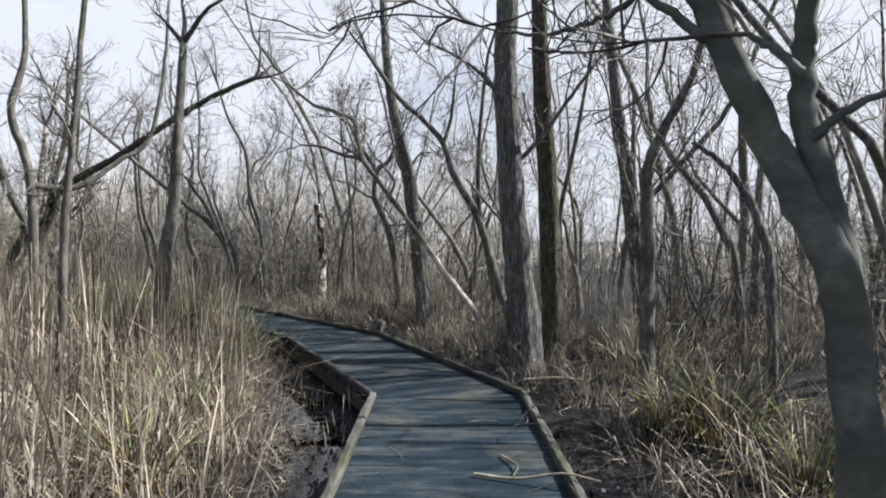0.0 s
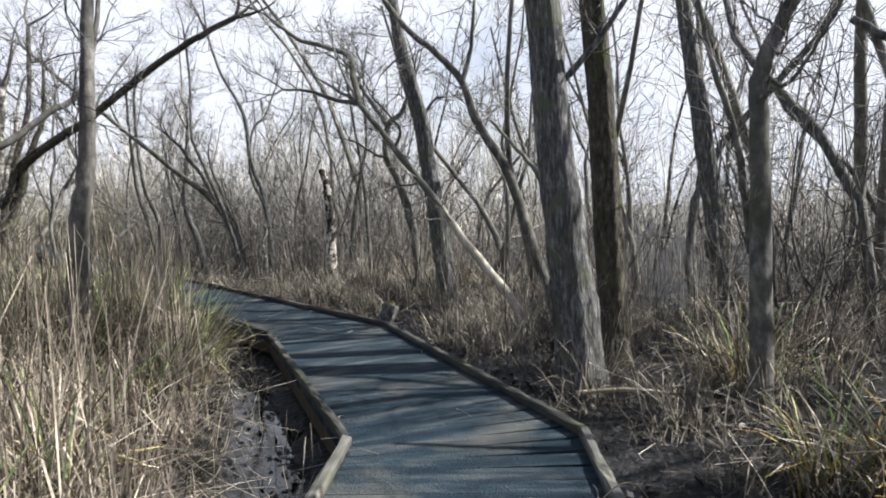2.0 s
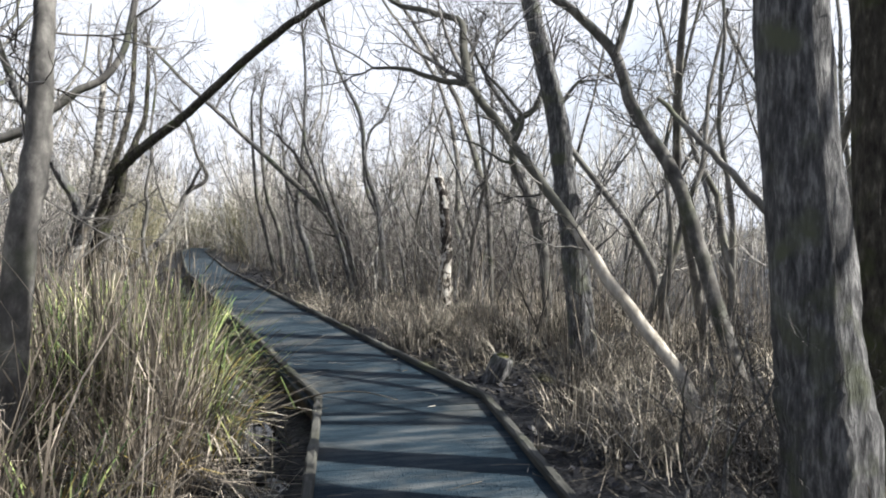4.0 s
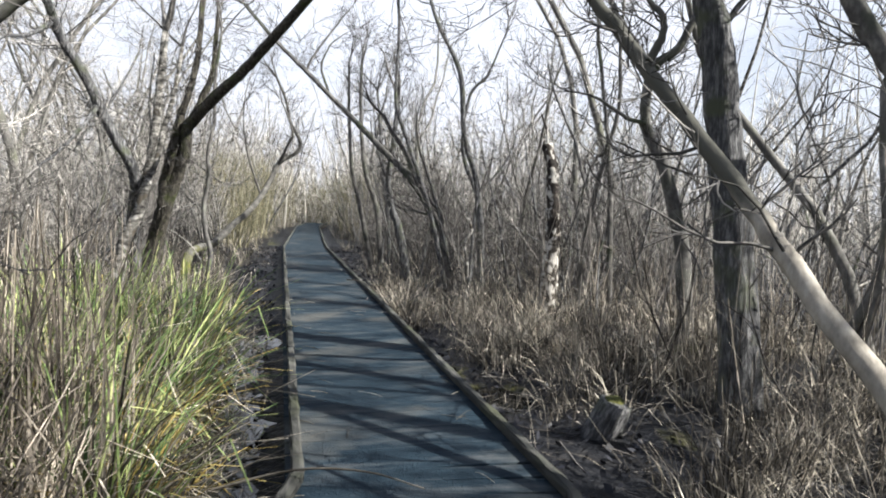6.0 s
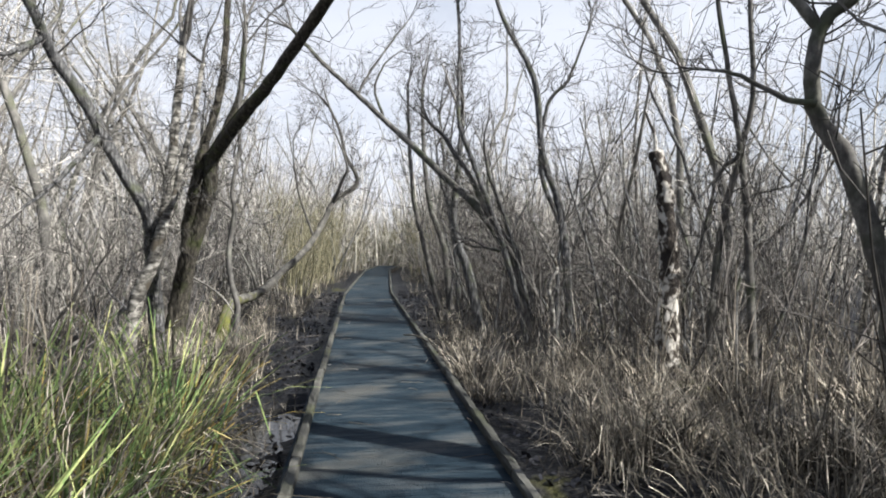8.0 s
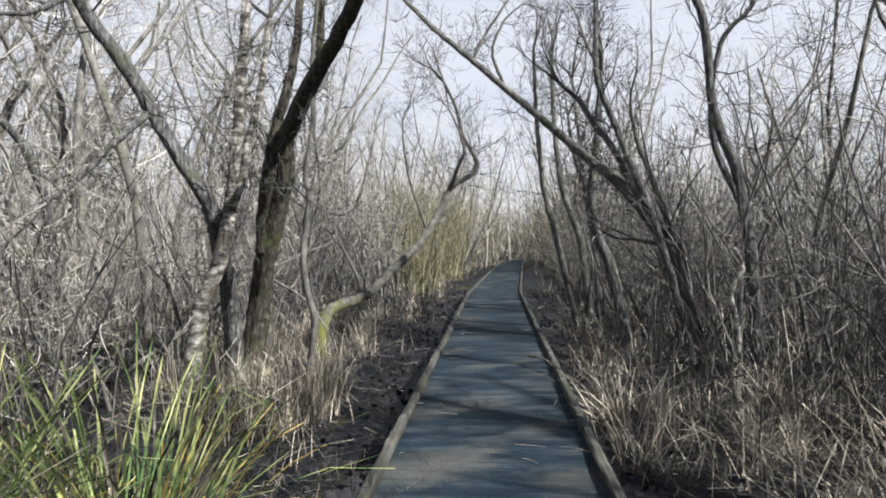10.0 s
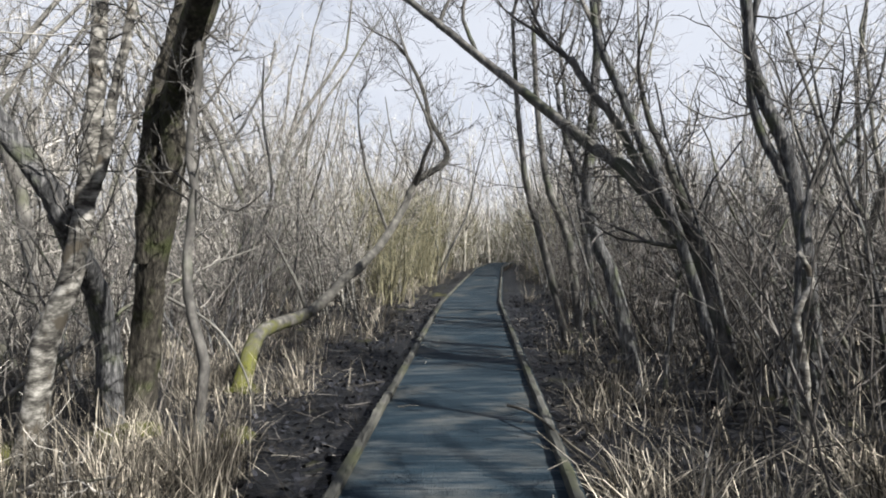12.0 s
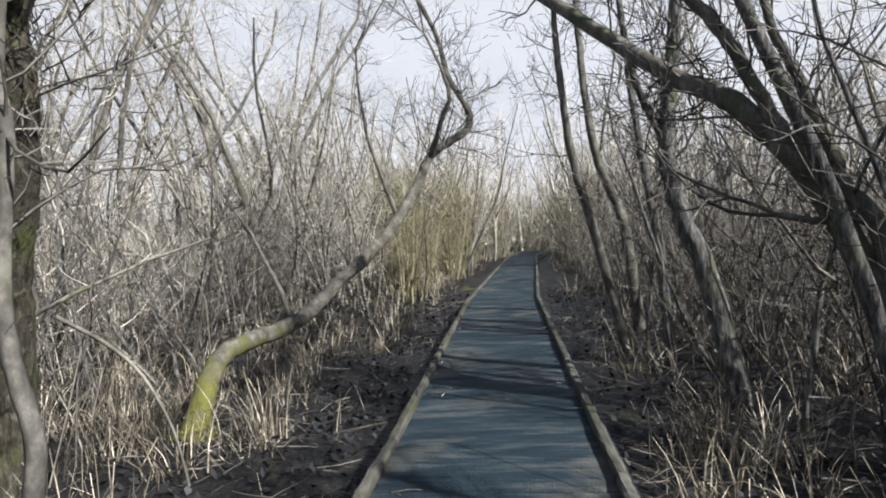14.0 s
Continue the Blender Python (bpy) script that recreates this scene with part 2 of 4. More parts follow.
def mesh_of(name, verts, faces, material, smooth=True):
    me = bpy.data.meshes.new(name)
    me.from_pydata(np.asarray(verts, float).tolist(), [], faces if isinstance(faces, list) else faces.tolist())
    me.materials.append(material)
    if smooth:
        me.polygons.foreach_set("use_smooth", [True] * len(me.polygons))
    me.update()
    return me


def part(name, me, parent, label=""):
    ob = new(name, me)
    ob.parent = parent
    return tagged(ob, label) if label else ob


def thing(name, at, label, category, group="", kind=""):
    ob = new(name)
    ob.empty_display_size = 0.2
    ob.location = at
    return tagged(ob, label, category, group, kind)


def unit(v):
    return v / np.maximum(np.linalg.norm(v, axis=-1, keepdims=True), 1e-9)


def tubes(P, R, sides):
    """Tapered tubes along N lines of K points. P: N,K,3; R: N,K. Returns vertices and quads."""
    N, K, _ = P.shape
    T = np.empty_like(P)
    T[:, 1:-1], T[:, 0], T[:, -1] = P[:, 2:] - P[:, :-2], P[:, 1] - P[:, 0], P[:, -1] - P[:, -2]
    T = unit(T)
    U = np.empty_like(P)
    U[:, 0] = unit(np.cross(T[:, 0], np.where(np.abs(T[:, :1, 2]) > 0.75, np.array([[1.0, 0, 0]]), np.array([[0, 0, 1.0]]))))
    for k in range(1, K):
        U[:, k] = unit(U[:, k - 1] - T[:, k] * (U[:, k - 1] * T[:, k]).sum(-1, keepdims=True))
    V = np.cross(T, U)
    a = np.arange(sides) * 2 * np.pi / sides
    ring = U[:, :, None] * np.cos(a)[:, None] + V[:, :, None] * np.sin(a)[:, None]
    verts = P[:, :, None] + ring * R[..., None, None] if R.ndim == 2 else P[:, :, None] + ring * R[..., None]
    i = np.arange(N * K * sides).reshape(N, K, sides)
    j = np.roll(i, -1, axis=2)
    quads = np.stack([i[:, :-1], j[:, :-1], j[:, 1:], i[:, 1:]], axis=-1).reshape(-1, 4)
    return verts.reshape(-1, 3), quads


def ribbons(P, R):
    """Thin twigs: strips along N lines of K points, R wide to each side, turned at random about their axes."""
    N, K, _ = P.shape
    T = unit(P[:, -1] - P[:, 0])
    side = unit(np.cross(T, rng.normal(size=T.shape)))[:, None] * R[..., None]
    i = np.arange(N * K * 2).reshape(N, K, 2)
    quads = np.stack([i[:, :-1, 0], i[:, :-1, 1], i[:, 1:, 1], i[:, 1:, 0]], -1).reshape(-1, 4)
    return np.stack([P - side, P + side], 2).reshape(-1, 3), quads


def joined(pieces):
    vs, fs, n = [], [], 0
    for v, f in pieces:
        vs.append(v)
        fs.append(f + n)
        n += len(v)
    return np.concatenate(vs), np.concatenate(fs)


def curve_through(points, steps):
    """A smooth line through points (Catmull-Rom)."""
    p = np.asarray(points, float)
    p = np.vstack([2 * p[0] - p[1], p, 2 * p[-1] - p[-2]])
    out = []
    for a, b, c, d in zip(p[:-3], p[1:-2], p[2:-1], p[3:]):
        for u in np.arange(steps) / steps:
            out.append(0.5 * (2 * b + (c - a) * u + (2 * a - 5 * b + 4 * c - d) * u * u + (3 * b - a - 3 * c + d) * u ** 3))
    out.append(p[-2])
    return np.array(out)


def grow(S, D, L, K, wob=0.25, up=0.12):
    """N wandering lines from S along D of length L."""
    P = np.empty((len(S), K, 3))
    P[:, 0], d = S, unit(D)
    for k in range(1, K):
        d = unit(d + wob * rng.normal(size=d.shape) + (0, 0, up))
        P[:, k] = P[:, k - 1] + d * (L / (K - 1))[:, None]
    return P


def offshoots(P, n, low=0.25, spread=1.0, forward=0.7):
    """n starts with directions on each line of P, from the share low of its length to its end; also that share."""
    N, K, _ = P.shape
    u = rng.uniform(low, 0.98, (N, n)) * (K - 1)
    k = np.minimum(u.astype(int), K - 2)
    f = (u - k)[..., None]
    rows = np.arange(N)[:, None]
    a, b = P[rows, k], P[rows, k + 1]
    d = unit(unit(b - a) * forward + unit(rng.normal(size=a.shape)) * spread)
    return (a * (1 - f) + b * f).reshape(-1, 3), d.reshape(-1, 3), (u / (K - 1)).reshape(-1)


def twig_system(P, first=7, second=4, third=2, reach=1.1, r=0.011, low=0.3, sides=3):
    """Three orders of twigs on the lines of P."""
    S, D, u = offshoots(P, first, low, 0.9, 0.6)
    A = grow(S, D, reach * rng.uniform(0.5, 1.25, len(S)) * (1.15 - 0.5 * u), 6, 0.24, 0.14)
    out = [tubes(A, np.linspace(r, r * 0.35, 6)[None] * rng.uniform(0.7, 1.3, (len(A), 1)), sides)]
    S, D, u = offshoots(A, second, 0.2, 0.85, 0.8)
    B = grow(S, D, 0.5 * reach * rng.uniform(0.4, 1.2, len(S)), 4, 0.22, 0.1)
    out.append(ribbons(B, np.linspace(r * 0.5, r * 0.28, 4)[None].repeat(len(B), 0)))
    if third:
        S, D, u = offshoots(B, third, 0.2, 0.8, 0.8)
        C = grow(S, D, 0.28 * reach * rng.uniform(0.4, 1.2, len(S)), 3, 0.2, 0.08)
        out.append(ribbons(C, np.linspace(r * 0.34, r * 0.22, 3)[None].repeat(len(C), 0)))
    return joined(out)


def blades(B, H, W, lean0, lean1, fold=0.0, K=4, turn=None):
    """Grass blades: bases B, lengths H, widths W, leaning lean0 at the foot and lean0 + lean1 at the tip; the share fold is broken over."""
    N = len(B)
    az = rng.uniform(0, 2 * np.pi, N) if turn is None else turn
    out = np.stack([np.cos(az), np.sin(az), np.zeros(N)], -1)
    side_az = az + np.pi / 2 + rng.normal(0, 0.6, N)
    side = np.stack([np.cos(side_az), np.sin(side_az), np.zeros(N)], -1)
    P = np.empty((N, K, 3))
    P[:, 0] = B
    broken, where = rng.random(N) < fold, rng.integers(1, K, N)
    for k in range(1, K):
        th = lean0 + lean1 * (k - 0.5) / (K - 1) + np.where(broken & (k >= where), 1.5, 0)
        step = out * np.sin(th)[:, None]
        step[:, 2] = np.cos(th)
        P[:, k] = P[:, k - 1] + step * (H / (K - 1))[:, None]
    P[..., 2] = np.maximum(P[..., 2], -0.3 + 0.02 * rng.random((N, K)))
    w = np.linspace(1, 0.45, K)[None, :, None] * W[:, None, None] * 0.5
    verts = np.stack([P - side[:, None] * w, P + side[:, None] * w], axis=2)
    i = np.arange(N * K * 2).reshape(N, K, 2)
    quads = np.stack([i[:, :-1, 0], i[:, :-1, 1], i[:, 1:, 1], i[:, 1:, 0]], -1).reshape(-1, 4)
    return verts.reshape(-1, 3), quads


# ---------------------------------------------------------------- the line of the boardwalk
LINE = np.array([(0.10, -9.0), (0.06, 6.0), (-1.62, 9.65), (-12.75, 22.5), (-23.6, 36.2), (-27.6, 42.2)])
HALF = 0.72
seg = LINE[1:] - LINE[:-1]
seg_len = np.linalg.norm(seg, axis=1)
seg_dir = seg / seg_len[:, None]
seg_right = np.stack([seg_dir[:, 1], -seg_dir[:, 0]], -1)
seg_from = np.concatenate([[0], np.cumsum(seg_len)[:-1]])


def deck_place(xy):
    """Arc length along the boardwalk and distance to its right, of points N,2."""
    best_s, best_d = np.zeros(len(xy)), np.full(len(xy), 1e9)
    for o, d, r, L, s0 in zip(LINE, seg_dir, seg_right, seg_len, seg_from):
        v = xy - o
        a = v @ d
        c = np.clip(a, 0, L)
        gap = np.linalg.norm(v - c[:, None] * d, axis=1) * np.sign(v @ r)
        better = np.abs(gap) < np.abs(best_d)
        best_s[better], best_d[better] = s0 + c[better], gap[better]
    return best_s, best_d


def deck_point(s, d):
    """The place at arc length s and d to the right."""
    k = np.clip(np.searchsorted(seg_from, s, side="right") - 1, 0, len(seg_len) - 1)
    return LINE[k] + seg_dir[k] * (s - seg_from[k])[:, None] + seg_right[k] * np.asarray(d)[:, None]


def lumps(x, y):
    return (np.sin(1.7 * x + 0.6 * y) * np.cos(1.3 * y - 0.4 * x) * 0.5 + np.sin(4.1 * x - 2.3 * y + 1) * 0.25
            + np.cos(3.3 * y + 2.9 * x) * 0.25 + np.sin(9.1 * x + 3 * y) * np.cos(8.3 * y - 2 * x) * 0.18)


def ground_z(x, y):
    s, d = deck_place(np.stack([x, y], -1))
    z = -0.26 + 0.06 * lumps(x, y) + 0.10 * np.clip((np.abs(d) - 1.6) / 3, 0, 1)
    ditch = np.exp(-((d + 1.14) / 0.38) ** 2) * ((s > 11) & (s < 25))
    hole = np.exp(-((d - 1.25) / 0.35) ** 2 - ((s - 21.5) / 0.5) ** 2)
    return z - (0.165 + 0.09 * lumps(x * 3.1, y * 2.7)) * ditch - 0.2 * hole


# ---------------------------------------------------------------- ground and water
near_x, near_y = np.arange(-30, 16, 0.28), np.arange(-10, 46, 0.28)
far = np.array([3, 8, 20, 50, 120, 300, 800.0])
gx = np.concatenate([-30 - far[::-1], near_x, 16 + far])
gy = np.concatenate([-10 - far[::-1], near_y, 46 + far])
GX, GY = np.meshgrid(gx, gy)
GZ = ground_z(GX.ravel(), GY.ravel())
idx = np.arange(GX.size).reshape(GX.shape)
ground_quads = np.stack([idx[:-1, :-1], idx[:-1, 1:], idx[1:, 1:], idx[1:, :-1]], -1).reshape(-1, 4)
ground = new("ground", mesh_of("ground", np.stack([GX.ravel(), GY.ravel(), GZ], -1), ground_quads, mud_mat))
tagged(ground, "dark wet mud covered with leaf litter and moss", "ground", kind="structure")
ws = np.linspace(10.5, 26, 40)
water_rim = np.concatenate([np.c_[deck_point(ws, np.full(40, -1.9)), np.full(40, -0.36)], np.c_[deck_point(ws, np.full(40, -0.3)), np.full(40, -0.36)]])
wi = np.arange(39)
water = new("water", mesh_of("water", water_rim, np.stack([wi, wi + 40, wi + 41, wi + 1], -1), water_mat))
tagged(water, "still dark bog water lying in a ditch beside the boardwalk", "water", kind="structure")
ps = np.linspace(0, 2 * np.pi, 25)[:-1]
pool_at = deck_point(np.array([21.5]), np.array([1.3]))[0]
pool = new("water", mesh_of("pool", np.c_[pool_at[0] + 0.8 * np.cos(ps), pool_at[1] + 0.8 * np.sin(ps), np.full(24, -0.365)], [list(range(24))], water_mat))
tagged(pool, "small dark bog pool beside the boardwalk", "water", kind="structure")

# ---------------------------------------------------------------- trees


def stem_mesh(name, points, r0, r1, base, material, sides, flare=0.0):
    line = curve_through(points, 6)
    n = len(line)
    line[1:-1] += rng.normal(0, 0.003 + 0.02 * r0, (n - 2, 3))
    u = np.linspace(0, 1, n)
    R = r0 + (r1 - r0) * u
    z = line[:, 2] + 0.35
    R = R * (1 + flare * np.exp(-z / 0.22))
    a = np.arange(sides) * 2 * np.pi / sides
    lobes = 1 + 0.07 * np.sin(3 * a[None] + 5 * u[:, None]) + rng.normal(0, 0.11 if material == bark_snag else 0.02 if r1 < 0.06 else 0.035, (n, sides))
    if material in (bark_rough, bark_ivy):
        ridge = rng.normal(0, 0.05, sides)
        for k in range(n):
            ridge = 0.9 * ridge + rng.normal(0, 0.022, sides)
            lobes[k] += ridge
    v, f = tubes((line - base)[None], (R[:, None] * lobes)[None], sides)
    f = f.tolist()
    f.append(list(range(len(v) - sides, len(v))))
    return mesh_of(name, v, f, material), line


def tree(name, label, material, stems, group=""):
    twigs = name not in ("dead_branch", "birch_snag")
    base = np.array(stems[0][0][0])
    root = thing(name, base, label, name.replace("_", " "), group)
    for k, (points, r0, r1, *own) in enumerate(stems):
        big = k == 0 or points[0][2] < -0.3
        me, line = stem_mesh("trunk" if big else "limb", points, r0, r1, base, own[0] if own else material, 28 if r0 > 0.12 else 14 if r0 > 0.07 else 9, 0.35 if big and r0 > 0.06 else 0.0)
        part("trunk" if big else "limb", me, root)
        if not twigs:
            continue
        pts = line - base
        tip = unit(pts[-1] - pts[-4])
        n = 3 if big else 2
        D = tip[None] + rng.normal(0, 0.28, (n, 3))
        lead = grow(pts[-1:].repeat(n, 0), D, rng.uniform(0.8, 1.5, n) * (0.6 + 9 * r1), 8, 0.13, 0.05)
        crown = [tubes(lead, np.linspace(r1 * 0.8, 0.004, 8)[None].repeat(n, 0), 6)]
        crown.append(twig_system(lead, first=6, second=5, third=2, reach=0.7, r=0.007, low=0.1))
        length = np.linalg.norm(np.diff(line, axis=0), axis=1).sum()
        tall = line[:, 2] > 1.1
        if tall.sum() > 6 and name != "willow_tree":
            up = pts[tall]
            up = up[np.linspace(0, len(up) - 1, 8).astype(int)]
            crown.append(twig_system(up[None], first=int(1 + 0.8 * length) if r0 > 0.12 else int(3 + 3.0 * length), second=6, third=3, reach=min(1.3, 0.4 + 5 * r0), r=min(0.010, 0.2 * r0 + 0.002), low=0.4 if r0 > 0.12 else 0.08))
        tagged(part("crown", mesh_of("crown", *joined(crown), twig_mat), root, "fine bare winter twigs"), kind="stuff")
    return root


# ---------------------------------------------------------------- trees seen near the boardwalk
tree("alder_tree", "tall alder tree with deeply furrowed grey bark beside the boardwalk", bark_rough, [
    ([(1.06, 7.94, -0.35), (0.99, 7.95, 0.53), (0.94, 7.95, 1.10), (0.84, 7.97, 2.35), (0.77, 7.97, 3.75), (0.83, 7.97, 5.14), (0.79, 7.97, 6.86)], 0.205, 0.100),
    ([(0.77, 7.97, 3.12), (0.58, 8.00, 3.41), (0.42, 8.02, 3.59), (0.10, 8.06, 3.81)], 0.035, 0.012),
    ([(0.84, 7.97, 2.35), (1.22, 7.92, 2.77), (1.56, 7.88, 3.24), (1.89, 7.84, 3.68), (2.22, 7.80, 4.11), (2.47, 7.77, 4.78)], 0.030, 0.012)])
tree("alder_tree", "slimmer alder with ivy-clad bark close behind a larger trunk", bark_ivy, [
    ([(1.49, 8.65, -0.35), (1.43, 8.66, 1.52), (1.38, 8.67, 2.81), (1.29, 8.69, 4.33), (1.32, 8.68, 5.84), (1.35, 8.68, 7.34)], 0.150, 0.070)])
tree("willow_tree", "smooth grey-green willow stem bending over the boardwalk edge", bark_willow, [
    ([(1.46, 2.15, -0.35), (1.42, 2.15, 0.62), (1.38, 2.18, 1.11), (1.35, 2.20, 1.36), (1.26, 2.26, 1.60), (1.16, 2.32, 1.86), (1.07, 2.38, 2.12), (0.98, 2.44, 2.39), (0.87, 2.52, 2.70), (0.70, 2.63, 3.21)], 0.080, 0.045),
    ([(1.40, 2.21, 1.30), (1.34, 2.25, 1.63), (1.28, 2.29, 1.91), (1.28, 2.29, 2.13), (1.29, 2.28, 2.33), (1.31, 2.27, 2.92)], 0.055, 0.030),
    ([(1.24, 2.23, 2.06), (1.18, 2.27, 2.14), (1.10, 2.32, 2.22)], 0.020, 0.012),
    ([(1.03, 2.39, 2.19), (0.96, 2.42, 2.25), (0.87, 2.45, 2.34), (0.79, 2.49, 2.41), (0.71, 2.52, 2.50)], 0.024, 0.012),
    ([(1.29, 2.25, 1.83), (1.35, 2.22, 1.90), (1.42, 2.18, 1.95), (1.52, 2.12, 1.99)], 0.020, 0.010),
    ([(0.88, 2.54, 2.67), (0.78, 2.57, 2.47), (0.67, 2.61, 2.39), (0.54, 2.65, 2.35), (0.41, 2.70, 2.34), (0.25, 2.75, 2.36)], 0.018, 0.006)])
tree("alder_tree", "thin dark alder with a forked leaning top", bark_smooth, [
    ([(2.29, 7.20, -0.35), (2.29, 7.20, 1.22), (2.28, 7.20, 1.94), (2.29, 7.20, 2.30), (2.41, 7.15, 2.64), (2.58, 7.08, 2.98), (2.75, 7.02, 3.39), (2.90, 6.96, 4.17)], 0.085, 0.030),
    ([(2.27, 7.31, 0.97), (2.18, 7.34, 1.80), (2.00, 7.42, 2.54), (1.91, 7.45, 3.14)], 0.035, 0.012),
    ([(2.31, 7.19, 2.34), (2.45, 7.13, 2.22), (2.67, 7.05, 2.56), (2.78, 7.01, 2.76)], 0.020, 0.008)])
tree("alder_tree", "straight dark alder standing among brushwood", bark_rough, [
    ([(3.43, 10.87, -0.35), (3.31, 10.91, 1.07), (3.17, 10.95, 2.12), (3.04, 10.99, 3.24), (2.87, 11.04, 4.68), (2.75, 11.08, 5.96)], 0.150, 0.070)])
tree("dead_branch", "broken dead branch arching out of the grass", bark_rough, [
    ([(3.11, 5.99, -0.35), (3.06, 6.01, 1.20), (2.98, 6.04, 1.62), (2.82, 6.10, 2.00), (2.66, 6.17, 2.24), (2.42, 6.26, 2.44)], 0.050, 0.022)])
tree("leaning_tree", "leaning dead trunk with pale barkless lower end", bark_half, [
    ([(0.66, 9.72, 0.02), (0.52, 9.8, 0.33), (-0.02, 10.1, 1.02), (-0.32, 10.35, 1.46), (-0.85, 10.7, 2.15), (-1.39, 10.98, 2.85)], 0.058, 0.038),
    ([(-1.39, 10.98, 2.85), (-1.76, 11.02, 2.94), (-2.08, 11.07, 3.07), (-2.46, 11.09, 3.11)], 0.035, 0.015),
    ([(-1.39, 10.98, 2.85), (-1.48, 11.12, 3.23), (-1.56, 11.28, 3.57), (-1.92, 11.35, 3.73), (-2.32, 11.40, 3.88), (-2.67, 11.29, 4.15)], 0.050, 0.020),
    ([(-0.88, 10.68, 2.24), (-0.81, 10.69, 2.42), (-0.91, 10.68, 2.60), (-1.15, 10.64, 2.87)], 0.025, 0.010)])
tree("leaning_tree", "slender leaning tree with sunlit grey bark", bark_smooth, [
    ([(1.30, 11.56, -0.35), (0.93, 11.59, 0.91), (0.59, 11.62, 1.96), (0.18, 11.65, 2.67), (0.00, 11.66, 3.23), (-0.38, 11.69, 3.67), (-0.81, 11.72, 4.06), (-1.39, 11.77, 4.88)], 0.080, 0.035),
    ([(0.00, 11.62, 3.22), (0.14, 11.62, 3.69), (0.21, 11.62, 4.37)], 0.040, 0.020)])
tree("dead_branch", "dead bough propped against a trunk", bark_wood, [
    ([(1.29, 9.20, 1.20), (1.07, 9.43, 1.50), (0.71, 9.68, 1.97), (0.35, 9.92, 2.42)], 0.034, 0.018)])
tree("alder_tree", "upright alder trunk with flaking dark bark", bark_rough, [
    ([(-0.33, 12.62, -0.35), (-0.47, 12.61, 1.11), (-0.58, 12.60, 1.93), (-0.69, 12.59, 2.82), (-0.86, 12.57, 3.50), (-1.00, 12.56, 4.19), (-1.11, 12.55, 5.00), (-1.19, 12.55, 6.21)], 0.160, 0.070),
    ([(-0.69, 12.59, 2.82), (-0.46, 12.61, 3.15), (-0.20, 12.63, 3.20)], 0.030, 0.010)])
tree("alder_tree", "dark mossy alder with a long limb reaching over the boardwalk", bark_ivy, [
    ([(-9.46, 14.28, -0.35), (-9.41, 14.33, 0.28), (-9.33, 14.35, 0.71), (-9.10, 14.32, 1.19), (-8.90, 14.36, 1.73), (-8.66, 14.34, 2.14), (-8.55, 14.3, 2.52), (-7.7, 14.12, 2.98), (-7.1, 14.0, 3.25), (-6.0, 13.8, 3.9), (-4.9, 13.56, 4.46), (-3.9, 13.3, 4.8)], 0.135, 0.045),
    ([(-9.08, 14.28, 1.25), (-9.02, 14.26, 1.65), (-8.80, 14.2, 2.06), (-8.69, 14.23, 2.57), (-8.60, 14.36, 3.1), (-8.50, 14.44, 3.7), (-8.44, 14.5, 5.2)], 0.095, 0.035),
    ([(-8.62, 14.32, 2.40), (-8.44, 14.48, 2.99), (-8.33, 14.6, 3.5), (-8.3, 14.66, 4.4)], 0.070, 0.030)])
tree("alder_tree", "leaning dark alder curving away from the boardwalk", bark_rough, [
    ([(-9.45, 14.08, -0.35), (-9.55, 14.10, 0.5), (-9.40, 13.96, 1.02), (-8.90, 13.63, 1.51), (-8.80, 13.52, 1.74), (-8.78, 13.38, 1.97), (-8.86, 13.10, 2.45), (-8.84, 12.78, 3.0), (-8.83, 12.41, 3.5), (-8.76, 12.15, 3.97), (-8.72, 11.81, 4.58)], 0.105, 0.050),
    ([(-8.86, 12.95, 2.65), (-8.6, 12.60, 2.35), (-8.62, 12.30, 2.0), (-8.65, 12.00, 1.73)], 0.040, 0.015),
    ([(-8.81, 12.30, 3.65), (-8.80, 11.97, 3.40), (-8.81, 11.72, 3.33)], 0.035, 0.015)])
tree("birch_tree", "pale birch stem with mottled grey bark", bark_birch, [
    ([(-9.05, 13.33, -0.35), (-8.93, 13.46, 0.68), (-8.80, 13.6, 1.15), (-8.73, 13.68, 1.63), (-8.67, 13.75, 2.22), (-8.63, 13.79, 2.81), (-8.56, 13.87, 3.9)], 0.095, 0.050),
    ([(-8.72, 13.69, 1.67), (-8.63, 13.79, 1.99), (-8.57, 13.85, 2.42), (-8.47, 13.95, 2.97), (-8.4, 14.05, 3.7)], 0.052, 0.028)])
tree("alder_tree", "slim crooked stem with pale lichen at its foot", bark_smooth, [
    ([(-8.02, 14.12, -0.35), (-7.94, 14.15, 0.15), (-7.90, 14.17, 0.55), (-7.97, 14.12, 0.95), (-8.0, 14.13, 1.3), (-7.93, 14.16, 1.75), (-7.95, 14.15, 2.1), (-7.87, 14.2, 2.6), (-7.89, 14.2, 3.0), (-7.8, 14.25, 3.9)], 0.045, 0.020)])
tree("dead_branch", "pale barkless crooked stem standing in brushwood", bark_birch, [
    ([(-4.80, 16.95, -0.35), (-4.79, 16.94, 0.4), (-4.83, 16.9, 0.75), (-4.75, 17.0, 1.0), (-4.82, 16.96, 1.2)], 0.034, 0.018)])
